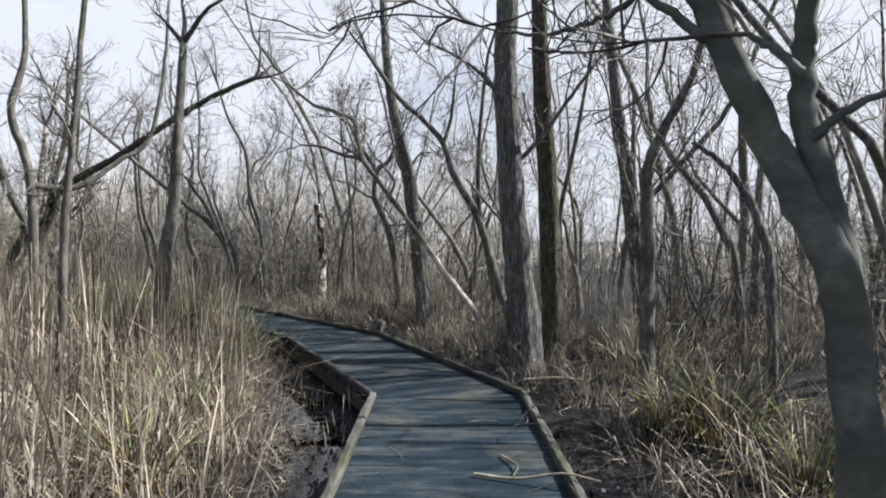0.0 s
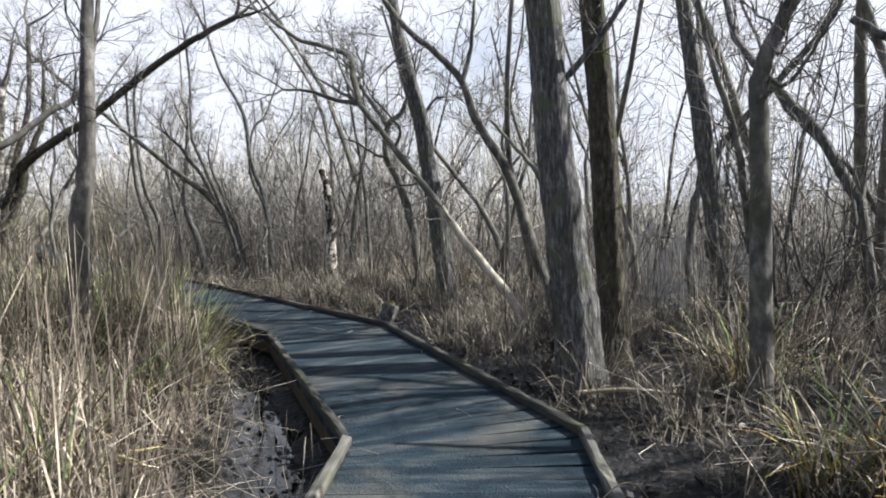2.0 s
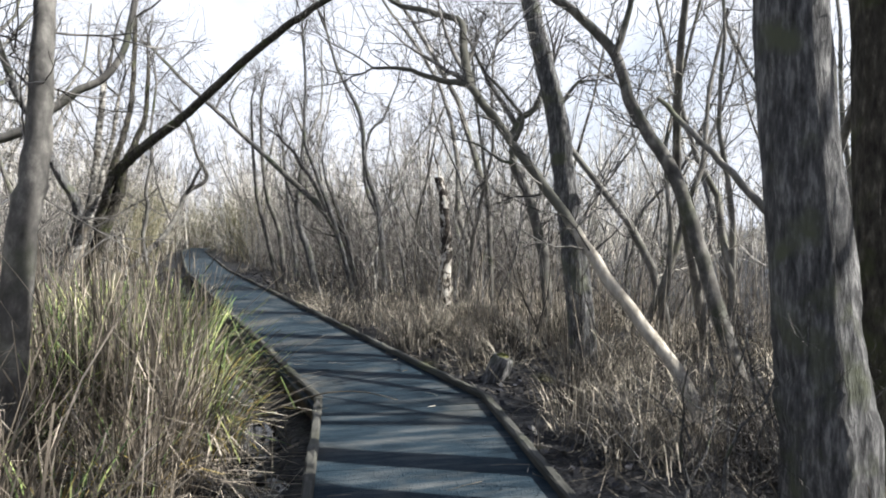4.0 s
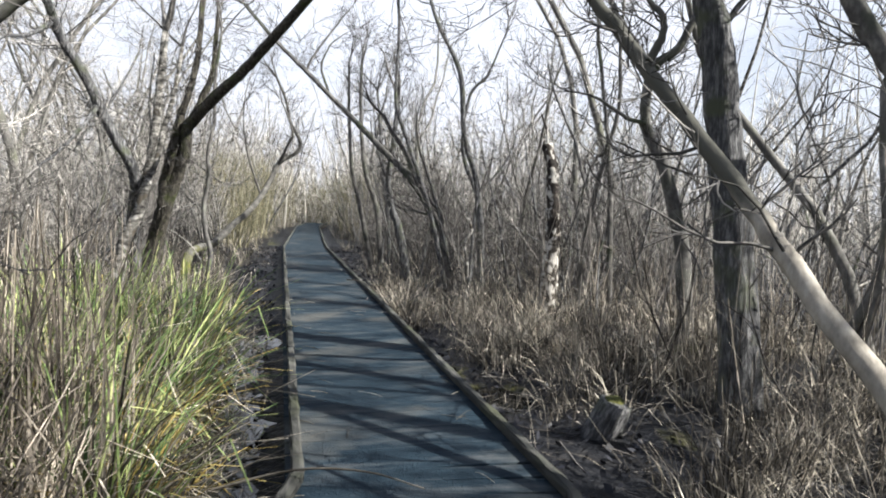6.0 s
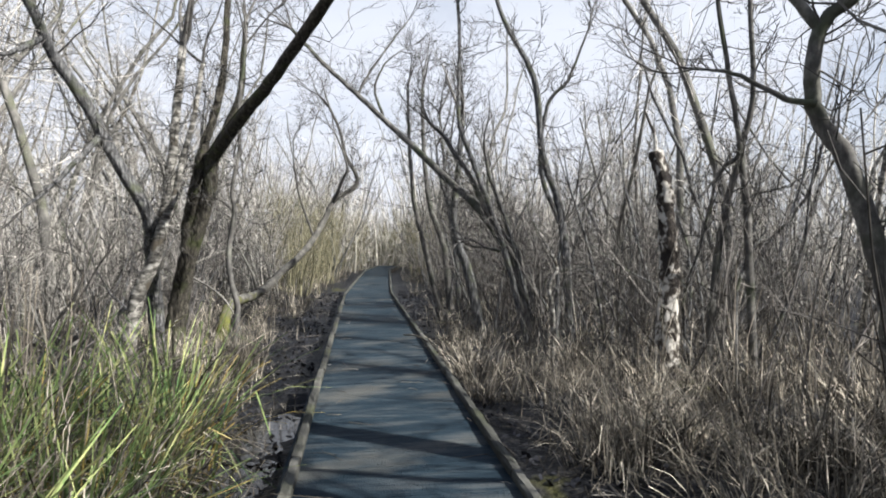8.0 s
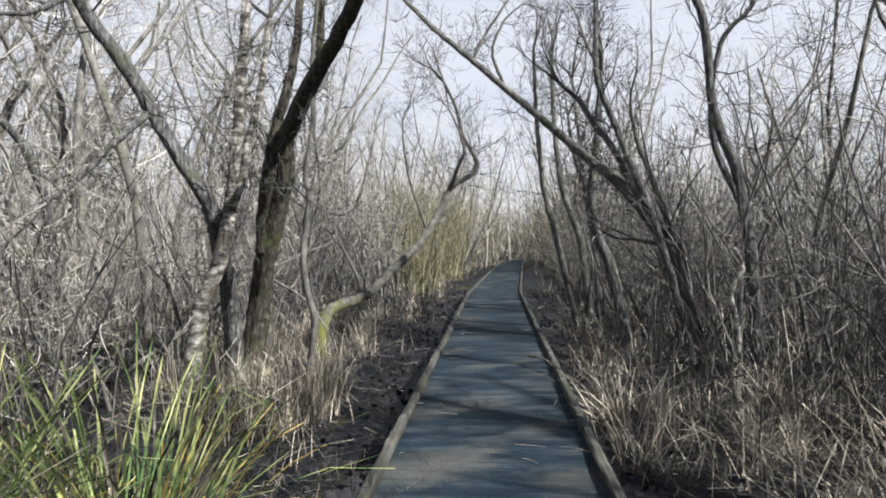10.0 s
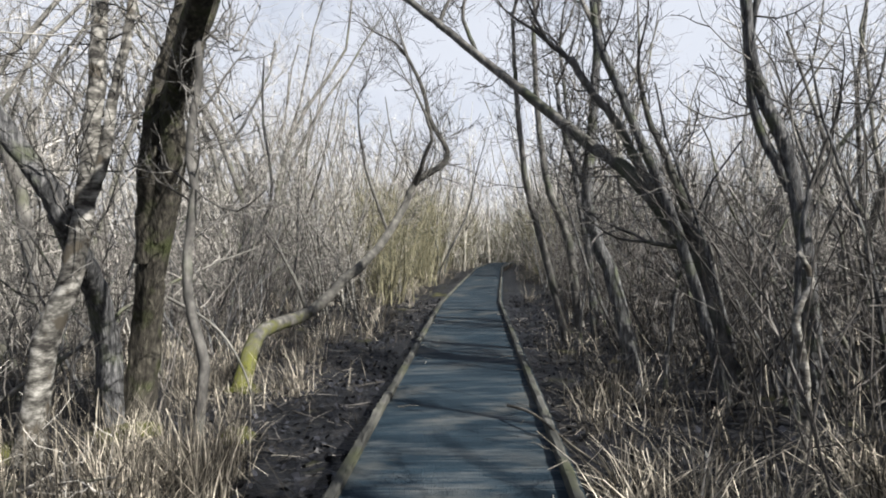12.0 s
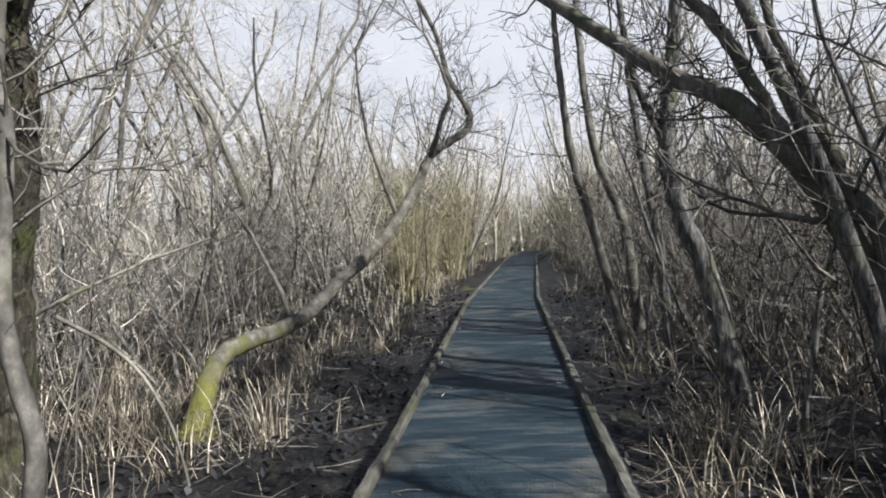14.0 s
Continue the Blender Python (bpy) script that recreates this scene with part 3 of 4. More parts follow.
tree("leaning_tree", "long bent trunk leaning across the boardwalk", bark_smooth, [
    ([(-5.59, 18.04, -0.35), (-6.05, 17.97, 1.24), (-6.58, 17.86, 2.01), (-7.07, 18.14, 2.30), (-7.77, 18.30, 2.84), (-8.58, 18.35, 3.50), (-9.52, 18.28, 4.32), (-10.33, 18.29, 5.00), (-11.37, 18.40, 5.93)], 0.084, 0.036),
    ([(-9.03, 18.55, 3.86), (-9.21, 18.53, 4.37), (-9.13, 18.70, 4.86), (-8.93, 18.96, 5.18)], 0.030, 0.012),
    ([(-9.50, 18.34, 4.23), (-9.44, 18.57, 4.68), (-9.13, 19.00, 5.44), (-8.98, 19.32, 5.90)], 0.030, 0.012)])
tree("leaning_tree", "low mossy willow trunk rising in an S-curve", bark_moss, [
    ([(-10.25, 15.7, -0.35), (-10.45, 16.0, 0.16), (-10.61, 16.29, 0.34), (-10.89, 16.96, 0.40), (-11.01, 17.39, 0.54), (-11.06, 17.84, 0.83), (-11.08, 18.51, 1.28), (-11.15, 19.15, 1.93), (-11.21, 19.48, 2.34), (-11.0, 19.9, 2.63), (-10.95, 20.0, 2.86), (-11.03, 19.92, 3.1), (-11.16, 19.8, 3.46), (-11.23, 19.75, 3.92), (-11.4, 19.58, 4.47)], 0.095, 0.028),
    ([(-11.2, 19.45, 2.30), (-10.98, 19.4, 2.55), (-10.8, 19.36, 2.8), (-10.69, 19.37, 3.02), (-10.78, 19.3, 3.45), (-10.9, 19.19, 3.82)], 0.045, 0.015),
    ([(-11.11, 18.75, 1.55), (-11.25, 18.7, 1.95), (-11.4, 18.6, 2.5), (-11.5, 18.56, 3.19), (-11.45, 18.53, 3.68)], 0.030, 0.012),
    ([(-10.93, 17.1, 0.45), (-10.98, 17.0, 0.8), (-11.2, 16.9, 1.25)], 0.035, 0.018)])
tree("alder_tree", "dark alder stem bowed low beside the boardwalk", bark_rough, [
    ([(-6.92, 18.69, -0.35), (-7.14, 18.58, 0.88), (-7.26, 18.52, 1.24), (-7.35, 18.47, 1.65), (-7.36, 18.47, 2.01), (-7.30, 18.50, 2.53), (-7.26, 18.52, 3.01), (-7.22, 18.54, 3.66)], 0.085, 0.045),
    ([(-7.34, 18.48, 1.87), (-7.50, 18.40, 2.25), (-7.60, 18.35, 2.67), (-7.64, 18.33, 3.09)], 0.040, 0.020)])
tree("alder_tree", "slim leaning alder stem with grey bark", bark_smooth, [
    ([(-9.17, 20.78, -0.35), (-9.48, 20.59, 1.28), (-9.67, 20.47, 2.22), (-9.75, 20.42, 3.23), (-9.78, 20.40, 3.87), (-9.80, 20.39, 4.87)], 0.065, 0.030)])
tree("alder_tree", "slim leaning alder stem with pale lichen", bark_smooth, [
    ([(-9.60, 21.84, -0.35), (-9.74, 21.77, 1.25), (-10.01, 21.63, 2.15), (-10.12, 21.57, 2.89), (-10.19, 21.53, 4.03), (-10.19, 21.53, 5.15)], 0.080, 0.040)])
tree("alder_tree", "thin dark sapling leaning over undergrowth", bark_rough, [
    ([(-8.21, 20.05, -0.35), (-8.29, 20.00, 1.06), (-8.39, 19.95, 1.91), (-8.46, 19.91, 2.58), (-8.51, 19.89, 3.19), (-8.58, 19.85, 4.04)], 0.055, 0.025)])
tree("leaning_tree", "second bent trunk leaning beside the first", bark_smooth, [
    ([(-5.66, 18.06, -0.35), (-5.85, 18.01, 1.13), (-6.05, 17.95, 1.44), (-6.29, 17.87, 1.77), (-6.43, 17.83, 2.07), (-6.60, 17.78, 2.45), (-6.80, 17.72, 2.74), (-7.03, 17.65, 3.13)], 0.060, 0.036),
    ([(-6.05, 18.18, 1.44), (-6.18, 18.14, 1.81), (-6.26, 18.11, 2.10), (-6.40, 18.07, 2.45), (-6.46, 18.05, 2.75)], 0.050, 0.025),
    ([(-5.82, 18.02, 1.19), (-6.00, 17.96, 1.25), (-6.17, 17.91, 1.25), (-6.35, 17.85, 1.29)], 0.035, 0.020)])
tree("alder_tree", "crooked forked tree rising from dead grass", bark_smooth, [
    ([(-0.97, 14.71, -0.35), (-1.05, 14.71, 0.71), (-1.15, 14.70, 1.30), (-1.35, 14.69, 2.00), (-1.55, 14.68, 2.42), (-1.52, 14.68, 3.02), (-1.25, 14.70, 3.28), (-1.08, 14.71, 3.64)], 0.095, 0.040),
    ([(-1.53, 14.68, 3.05), (-1.71, 14.68, 3.33), (-1.95, 14.66, 3.71), (-2.15, 14.65, 4.12)], 0.050, 0.025),
    ([(-1.54, 14.58, 2.42), (-1.75, 14.57, 2.49), (-2.13, 14.55, 2.74), (-2.44, 14.54, 2.82)], 0.030, 0.010)])
tree("alder_tree", "many-stemmed alder with a twiggy knot in its crown", bark_rough, [
    ([(-4.98, 18.05, -0.35), (-5.10, 18.00, 1.69), (-5.37, 17.89, 2.74), (-5.49, 17.84, 3.89), (-5.91, 17.67, 4.82), (-6.15, 17.57, 5.68)], 0.070, 0.030),
    ([(-5.14, 17.98, 1.69), (-5.40, 17.88, 2.50), (-5.30, 17.92, 3.47), (-5.01, 18.04, 3.86), (-4.74, 18.15, 4.57)], 0.040, 0.015),
    ([(-5.63, 17.96, -0.35), (-6.02, 17.79, 1.36), (-6.46, 17.60, 2.70), (-6.66, 17.52, 3.39), (-6.64, 17.53, 4.59), (-6.69, 17.50, 5.63)], 0.050, 0.025),
    ([(-4.94, 18.11, 1.85), (-4.59, 18.26, 2.41), (-4.46, 18.31, 3.04)], 0.020, 0.008),
    ([(-5.03, 17.59, -0.35), (-4.99, 17.60, 1.06), (-4.91, 17.64, 1.67)], 0.030, 0.020)])
tree("alder_tree", "pair of crossing grey stems in the brushwood", bark_smooth, [
    ([(-2.70, 16.26, -0.35), (-2.58, 16.27, 1.06), (-2.49, 16.29, 1.71), (-2.35, 16.30, 2.30), (-2.40, 16.30, 2.79), (-2.55, 16.28, 3.91), (-2.60, 16.27, 4.59)], 0.045, 0.020),
    ([(-2.21, 16.32, -0.35), (-2.28, 16.31, 1.71), (-2.34, 16.31, 2.30), (-2.22, 16.32, 2.88), (-2.24, 16.32, 3.86), (-2.22, 16.32, 4.50)], 0.045, 0.020),
    ([(-2.35, 16.31, 2.28), (-2.54, 16.28, 2.10), (-2.68, 16.26, 1.60)], 0.030, 0.012)])
tree("alder_tree", "slim grey tree rising out of the reeds", bark_smooth, [
    ([(-3.40, 7.62, -0.35), (-3.32, 7.68, 1.24), (-3.25, 7.74, 1.81), (-3.22, 7.76, 2.35), (-3.20, 7.78, 2.96), (-3.16, 7.82, 3.85)], 0.095, 0.045)])
tree("alder_tree", "spindly tree with upswept twigs among the reeds", bark_smooth, [
    ([(-3.73, 6.23, -0.35), (-3.68, 6.25, 1.60), (-3.62, 6.29, 2.43), (-3.53, 6.34, 3.82), (-3.46, 6.38, 4.95)], 0.045, 0.020)])
tree("willow_tree", "twisting grey willow behind the reed bed", bark_smooth, [
    ([(-5.70, 8.94, -0.35), (-5.72, 8.93, 2.20), (-5.91, 8.81, 3.19), (-5.77, 8.89, 4.07), (-5.79, 8.88, 5.53)], 0.070, 0.030),
    ([(-5.72, 8.93, 2.20), (-5.23, 9.23, 2.23), (-4.79, 9.50, 2.63), (-4.44, 9.72, 3.00), (-4.27, 9.83, 4.00), (-4.20, 9.87, 5.14)], 0.050, 0.020)])
tree("birch_snag", "broken birch stump with peeling white bark", bark_snag, [
    ([(-3.04, 16.00, -0.35), (-3.03, 16.00, 0.61), (-3.01, 16.01, 1.16), (-3.04, 16.00, 1.71), (-3.07, 15.99, 2.04), (-3.15, 15.98, 2.35)], 0.115, 0.075),
    ([(-3.16, 15.97, 2.27), (-3.15, 15.98, 2.49), (-3.25, 15.96, 2.81)], 0.030, 0.010)])

# ---------------------------------------------------------------- young trees of the wood


def sapling(label, stems, height, spread, r, material, first, group, twig=None):
    root = thing("young_tree", (0, 0, 0), label, "tree", group)
    S = rng.normal(0, 0.10, (stems, 3))
    S[:, 2] = -0.35
    D = rng.normal(0, spread, (stems, 3))
    D[:, 2] = 1
    P = grow(S, D, height * rng.uniform(0.75, 1.1, stems), 10, 0.155, 0.06)
    for k in range(stems):
        q = rng.uniform(0.7, 1.15)
        v, f = tubes(P[k:k + 1], np.linspace(r * q, r * 0.3 * q, 10)[None], 7)
        part("trunk", mesh_of("trunk", v, f, material), root)
    v, f = twig_system(P, first=first, second=5, third=2, reach=height * 0.2, r=0.008, low=0.18)
    tagged(part("crown", mesh_of("crown", v, f, twig or pale_twig_mat), root, "fine bare winter twigs"), kind="stuff")
    return root


kinds = [sapling("multi-stemmed bare alder with grey bark", 3, 5.0, 0.16, 0.045, bark_wood, 10, "bare trees of the wood", pale_twig_mat),
         sapling("single bare alder with dark bark", 1, 6.5, 0.08, 0.075, bark_rough, 22, "bare trees of the wood"),
         sapling("bushy bare willow with many thin stems", 6, 3.6, 0.32, 0.026, bark_wood, 8, "bare trees of the wood"),
         sapling("thin bare birch with pale bark", 2, 6.2, 0.09, 0.045, bark_birch, 12, "bare trees of the wood", pale_twig_mat),
         sapling("crooked bare alder with two dark stems", 2, 5.2, 0.15, 0.055, bark_rough, 12, "bare trees of the wood"),
         sapling("tall bare alder with upswept branches", 2, 7.5, 0.10, 0.060, bark_wood, 20, "bare trees of the wood", pale_twig_mat)]
key_spots = np.array([o.location[:2] for o in scene.objects if o.type == "EMPTY" and o.name.split(".")[0] != "young_tree"])
spots = []
tries = np.random.default_rng(21)
while len(spots) < 170:
    s, d = tries.uniform(4, 62), tries.uniform(2.2, 18) * tries.choice([-1, 1])
    if s < 20 and -5.0 < d < 0:
        continue
    if s < 38 and -4.2 < d < 3.4:
        continue
    if 16 < s < 24 and 0 < d < 4.2:
        continue
    p = deck_point(np.array([s]), np.array([d]))[0]
    t0 = np.linalg.norm(p - (0.1, 0.5))
    if t0 < 5 or deck_place(p[None])[1][0] * np.sign(d) < 2.0 or (len(spots) and np.min(np.linalg.norm(np.array(spots) - p, axis=1)) < 0.75):
        continue
    if np.min(np.linalg.norm(key_spots - p, axis=1)) < 0.5:
        continue
    if p[0] > 5.5 and p[1] < 18 and tries.random() < 0.45:
        continue
    spots.append(p)
# the last eight stand out of view, added to shade the right-hand grass
spots += [np.array(p) for p in ((6.4, 9.0), (7.4, 11.2), (8.6, 8.4), (9.6, 12.6), (8.2, 14.4), (10.6, 9.8), (6.8, 13.2), (11.4, 15.0), (4.4, 1.6), (4.9, 3.2), (5.6, 0.6), (5.4, 4.6), (6.6, 2.6), (7.6, 4.0), (6.9, -0.4), (8.4, 2.0))]
slim_from = len(spots)
spots += [np.array(p) for p in ((4.1, 6.0), (4.9, 7.0), (5.5, 8.2), (4.3, 9.4), (5.0, 10.6), (6.2, 6.4), (3.6, 12.4), (4.6, 12.8), (6.9, 7.6))]
slim_to = len(spots)
spots += [deck_point(np.array([s]), np.array([d]))[0] for s, d in ((26.0, 6.6), (27.0, 5.2), (28.5, 6.1), (29.5, 4.8), (31.0, 6.3))]
tall_from = len(spots)
spots += [deck_point(np.array([tries.uniform(30, 46)]), np.array([-tries.uniform(5, 15)]))[0] for k in range(44)]
pole_from = len(spots)
spots += [deck_point(np.array([tries.uniform(33, 43)]), np.array([-tries.uniform(1.9, 4.2)]))[0] for k in range(20)]
end_from = len(spots)
spots += [deck_point(np.array([tries.uniform(42, 65)]), np.array([tries.choice([-1, 1]) * tries.uniform(1.9, 6)]))[0] for k in range(44)]
spots += [deck_point(np.array([65.9]), np.array([d]))[0] for d in (-2.6, -1.4, -0.4, 0.9, 2.1)]
for k, p in enumerate(spots):
    ob = kinds[(0, 3, 2, 4)[k % 4]] if k >= end_from else kinds[3] if k >= pole_from else kinds[(0, 5, 3)[k % 3]] if k >= tall_from else kinds[(1, 5, 3)[k % 3]] if slim_from <= k < slim_to else kinds[k % 6]
    m = pose(p[0], p[1], 0, 0, 0, tries.uniform(0, 360))
    if k < 6:
        ob.matrix_basis = m
    else:
        q = copy_thing(ob, m)
        g = tries.uniform(0.8, 1.3) if k >= end_from else tries.uniform(0.6, 0.85) if k >= pole_from else tries.uniform(1.2, 1.7) if k >= tall_from else tries.uniform(0.85, 1.5)
        q.scale = (g, g, g)

# ---------------------------------------------------------------- far woods and brush


def scatter(n, s0, s1, d0, d1, sides=(-1, 1), keep=None):
    """n places along the boardwalk between s0 and s1, d0 to d1 from its middle, with the ground's height."""
    s = rng.uniform(s0, s1, n)
    d = rng.uniform(d0, d1, n) * rng.choice(sides, n)
    xy = deck_point(s, d)
    _, true_d = deck_place(xy)
    ok = np.abs(true_d) > 0.82
    if keep is not None:
        ok &= keep(xy[:, 0], xy[:, 1], *deck_place(xy))
    xy = xy[ok]
    return np.c_[xy, ground_z(xy[:, 0], xy[:, 1])]


def stuff(name, pieces, material, label, category, smooth=True):
    v, f = joined(pieces)
    return tagged(new(name, mesh_of(name, v, f, material, smooth)), label, category, kind="stuff")


def far_stems(n, r0, r1, h0, h1, centre=(-8, 16)):
    a = rng.uniform(0, 2 * np.pi, n)
    r = np.sqrt(rng.uniform(r0 ** 2, r1 ** 2, n))
    xy = np.c_[centre[0] + r * np.cos(a), centre[1] + r * np.sin(a)]
    s, d = deck_place(xy)
    xy = xy[(np.abs(d) > 5.0) | ((s > 40) & (np.abs(d) > 1.7)) | (s > 66)]
    xy = xy[(xy[:, 0] < 7) | (rng.random(len(xy)) < 0.5)]
    n = len(xy)
    D = rng.normal(0, 0.13, (n, 3))
    D[:, 2] = 1
    P = grow(np.c_[xy, np.full(n, -0.35)], D, rng.uniform(h0, h1, n), 6, 0.15, 0.07)
    R = np.linspace(1, 0.25, 6)[None] * rng.uniform(0.02, 0.06, (n, 1))
    S, Dt, u = offshoots(P, 13, 0.12, 0.85, 0.75)
    A = grow(S, Dt, rng.uniform(0.6, 1.9, len(S)), 4, 0.2, 0.15)
    S2, D2, u = offshoots(A, 2, 0.2, 0.8, 0.8)
    B = grow(S2, D2, rng.uniform(0.25, 0.7, len(S2)), 3, 0.2, 0.1)
    return [tubes(P, R, 4), ribbons(A, np.linspace(0.012, 0.007, 4)[None].repeat(len(A), 0)), ribbons(B, np.linspace(0.007, 0.005, 3)[None].repeat(len(B), 0))]


# the far wood's brightness comes from far_mat's sun-pale colour
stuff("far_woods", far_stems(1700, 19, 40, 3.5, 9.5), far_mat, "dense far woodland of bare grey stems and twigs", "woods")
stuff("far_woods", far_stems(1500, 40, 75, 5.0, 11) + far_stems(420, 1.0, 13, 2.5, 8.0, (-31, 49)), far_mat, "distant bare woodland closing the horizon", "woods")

# whips and brushwood under the trees
B = np.vstack([scatter(380, 8, 25, 2.6, 13, (1,)), scatter(1200, 25, 60, 1.9, 7, (1,)), scatter(1100, 20, 60, 2.8, 11, (-1,)), scatter(900, 8, 26, 5, 13, (-1,))])
D = rng.normal(0, 0.22, (len(B), 3))
D[:, 2] = 1
P = grow(B, D, rng.uniform(0.7, 2.6, len(B)) * rng.choice([1, 1, 1.5], len(B)), 5, 0.16, 0.03)
S2, D2, u = offshoots(P, 6, 0.2, 0.8, 0.8)
A = grow(S2, D2, rng.uniform(0.15, 0.6, len(S2)), 3, 0.2, 0.08)
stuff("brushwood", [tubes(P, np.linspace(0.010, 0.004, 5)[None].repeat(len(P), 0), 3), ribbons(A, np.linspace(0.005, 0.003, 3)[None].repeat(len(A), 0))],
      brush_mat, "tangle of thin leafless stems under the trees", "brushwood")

# more brushwood, its sunlit look carried by the pale twig colour
B = np.vstack([scatter(1700, 29, 60, 4.5, 14, (-1,)), scatter(900, 25, 60, 6, 15, (1,))])
D = rng.normal(0, 0.22, (len(B), 3))
D[:, 2] = 1
P = grow(B, D, rng.uniform(0.7, 2.8, len(B)) * rng.choice([1, 1, 1.5], len(B)), 5, 0.16, 0.03)
S2, D2, u = offshoots(P, 7, 0.2, 0.8, 0.8)
A = grow(S2, D2, rng.uniform(0.15, 0.7, len(S2)), 3, 0.2, 0.08)
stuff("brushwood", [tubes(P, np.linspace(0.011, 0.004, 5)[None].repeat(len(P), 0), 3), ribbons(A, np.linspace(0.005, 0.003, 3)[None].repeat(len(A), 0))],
      pale_twig_mat, "tangle of thin leafless stems toned pale as if sunlit", "brushwood")

a = rng.uniform(0, 2 * np.pi, 9000)
r = np.sqrt(rng.uniform(18 ** 2, 62 ** 2, 9000))
xy = np.c_[-8 + r * np.cos(a), 16 + r * np.sin(a)]
s, d = deck_place(xy)
xy = np.vstack([xy[(np.abs(d) > 3.0) | (s > 65)], rng.normal(0, 5.0, (900, 2)) + (-31, 49)])
xy = np.vstack([xy, np.c_[rng.uniform(9, 26, 2600), rng.uniform(-2, 26, 2600)]])
xy = xy[np.abs(deck_place(xy)[1]) > 1.2]
D = rng.normal(0, 0.25, (len(xy), 3))
D[:, 2] = 1
P = grow(np.c_[xy, np.full(len(xy), -0.25)], D, rng.uniform(0.8, 3.0, len(xy)), 4, 0.12, 0.02)
S2, D2, u = offshoots(P, 5, 0.1, 0.8, 0.8)
A = grow(S2, D2, rng.uniform(0.3, 0.9, len(S2)), 3, 0.2, 0.08)
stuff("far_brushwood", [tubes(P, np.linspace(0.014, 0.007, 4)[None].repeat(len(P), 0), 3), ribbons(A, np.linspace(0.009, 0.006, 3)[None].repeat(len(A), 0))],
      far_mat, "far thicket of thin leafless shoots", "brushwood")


def willow_bush(label):
    root = thing("willow_bush", (0, 0, 0), label, "bush", "willow bushes along the boardwalk")
    S = rng.normal(0, 0.25, (16, 3))
    S[:, 2] = -0.35
    D = rng.normal(0, 0.28, (16, 3))
    D[:, 2] = 1
    P = grow(S, D, rng.uniform(2.0, 3.4, 16), 8, 0.09, 0.03)
    for k in range(16):
        v, f = tubes(P[k:k + 1], np.linspace(0.022, 0.007, 8)[None], 5)
        part("stem", mesh_of("stem", v, f, olive_mat), root)
    v, f = twig_system(P, first=11, second=5, third=2, reach=0.7, r=0.007, low=0.12)
    tagged(part("crown", mesh_of("crown", v, f, olive_mat), root), kind="stuff")
    return root


def thicket(label, material, twigs):
    root = thing("thicket", (0, 0, 0), label, "thicket", "leafless thickets")
    S = rng.normal(0, 0.35, (9, 3))
    S[:, 2] = -0.35
    D = rng.normal(0, 0.45, (9, 3))
    D[:, 2] = 1
    P = grow(S, D, rng.uniform(1.6, 3.6, 9), 8, 0.17, 0.03)
    for k in range(9):
        v, f = tubes(P[k:k + 1], np.linspace(0.020, 0.006, 8)[None] * rng.uniform(0.7, 1.5), 5)
        part("stem", mesh_of("stem", v, f, material), root)
    v, f = twig_system(P, first=10, second=5, third=2, reach=0.8, r=0.006, low=0.1)
    tagged(part("crown", mesh_of("crown", v, f, twigs), root), kind="stuff")
    return root


# one thicket with sun-pale twigs, one with shade painted into its twigs
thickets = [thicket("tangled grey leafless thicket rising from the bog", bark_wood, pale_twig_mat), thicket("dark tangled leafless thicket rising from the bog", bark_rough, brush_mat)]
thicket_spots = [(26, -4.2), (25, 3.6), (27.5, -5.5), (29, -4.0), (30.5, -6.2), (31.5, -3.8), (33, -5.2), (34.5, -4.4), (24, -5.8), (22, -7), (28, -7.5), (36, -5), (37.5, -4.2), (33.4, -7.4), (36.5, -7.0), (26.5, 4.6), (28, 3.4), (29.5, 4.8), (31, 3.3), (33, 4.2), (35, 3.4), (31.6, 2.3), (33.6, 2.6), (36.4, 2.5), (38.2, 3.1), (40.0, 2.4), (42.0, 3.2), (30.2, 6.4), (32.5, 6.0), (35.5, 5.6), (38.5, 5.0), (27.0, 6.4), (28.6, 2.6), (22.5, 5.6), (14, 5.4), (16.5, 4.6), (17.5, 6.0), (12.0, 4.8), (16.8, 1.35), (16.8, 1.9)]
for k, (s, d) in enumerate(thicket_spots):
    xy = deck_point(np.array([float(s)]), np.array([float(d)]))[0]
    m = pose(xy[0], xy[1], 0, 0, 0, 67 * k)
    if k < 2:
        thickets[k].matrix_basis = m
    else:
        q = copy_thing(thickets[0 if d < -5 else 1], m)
        q.scale = (0.45, 0.45, 0.42) if s == 16.8 else (1, 1, 1)

bush = willow_bush("dense olive-yellow willow bush beside the boardwalk")
bush_spots = [(38.5 + 2.3 * k, -2.2 - 0.5 * (k % 3)) for k in range(12)] + [(46.0 + 2.8 * k, 2.3 + 0.4 * (k % 3)) for k in range(7)] + [(42.2, -3.6), (47.0, -3.6), (65.0, 0.6), (65.4, -0.9), (65.8, 1.8), (65.8, 0.1), (66.0, -1.8)]
for k, (s, d) in enumerate(bush_spots):
    xy = deck_point(np.array([s]), np.array([d]))[0]
    m = pose(xy[0], xy[1], 0, 0, 0, 77 * k)
    if k == 0:
        bush.matrix_basis = m
    else:
        q = copy_thing(bush, m)
        q.scale = (1.0, 1.0, 1.0 + 0.14 * (k % 4))

# ---------------------------------------------------------------- reeds and grass


def turf(n, s0, s1, d0, d1, side, h, w, lean0, lean1, fold, keep=None):
    b = scatter(n, s0, s1, d0, d1, (side,), keep)
    m = len(b)
    return blades(b, rng.uniform(*h, m), rng.uniform(*w, m), np.abs(rng.normal(0, lean0, m)), rng.normal(lean1, 0.4, m), fold)


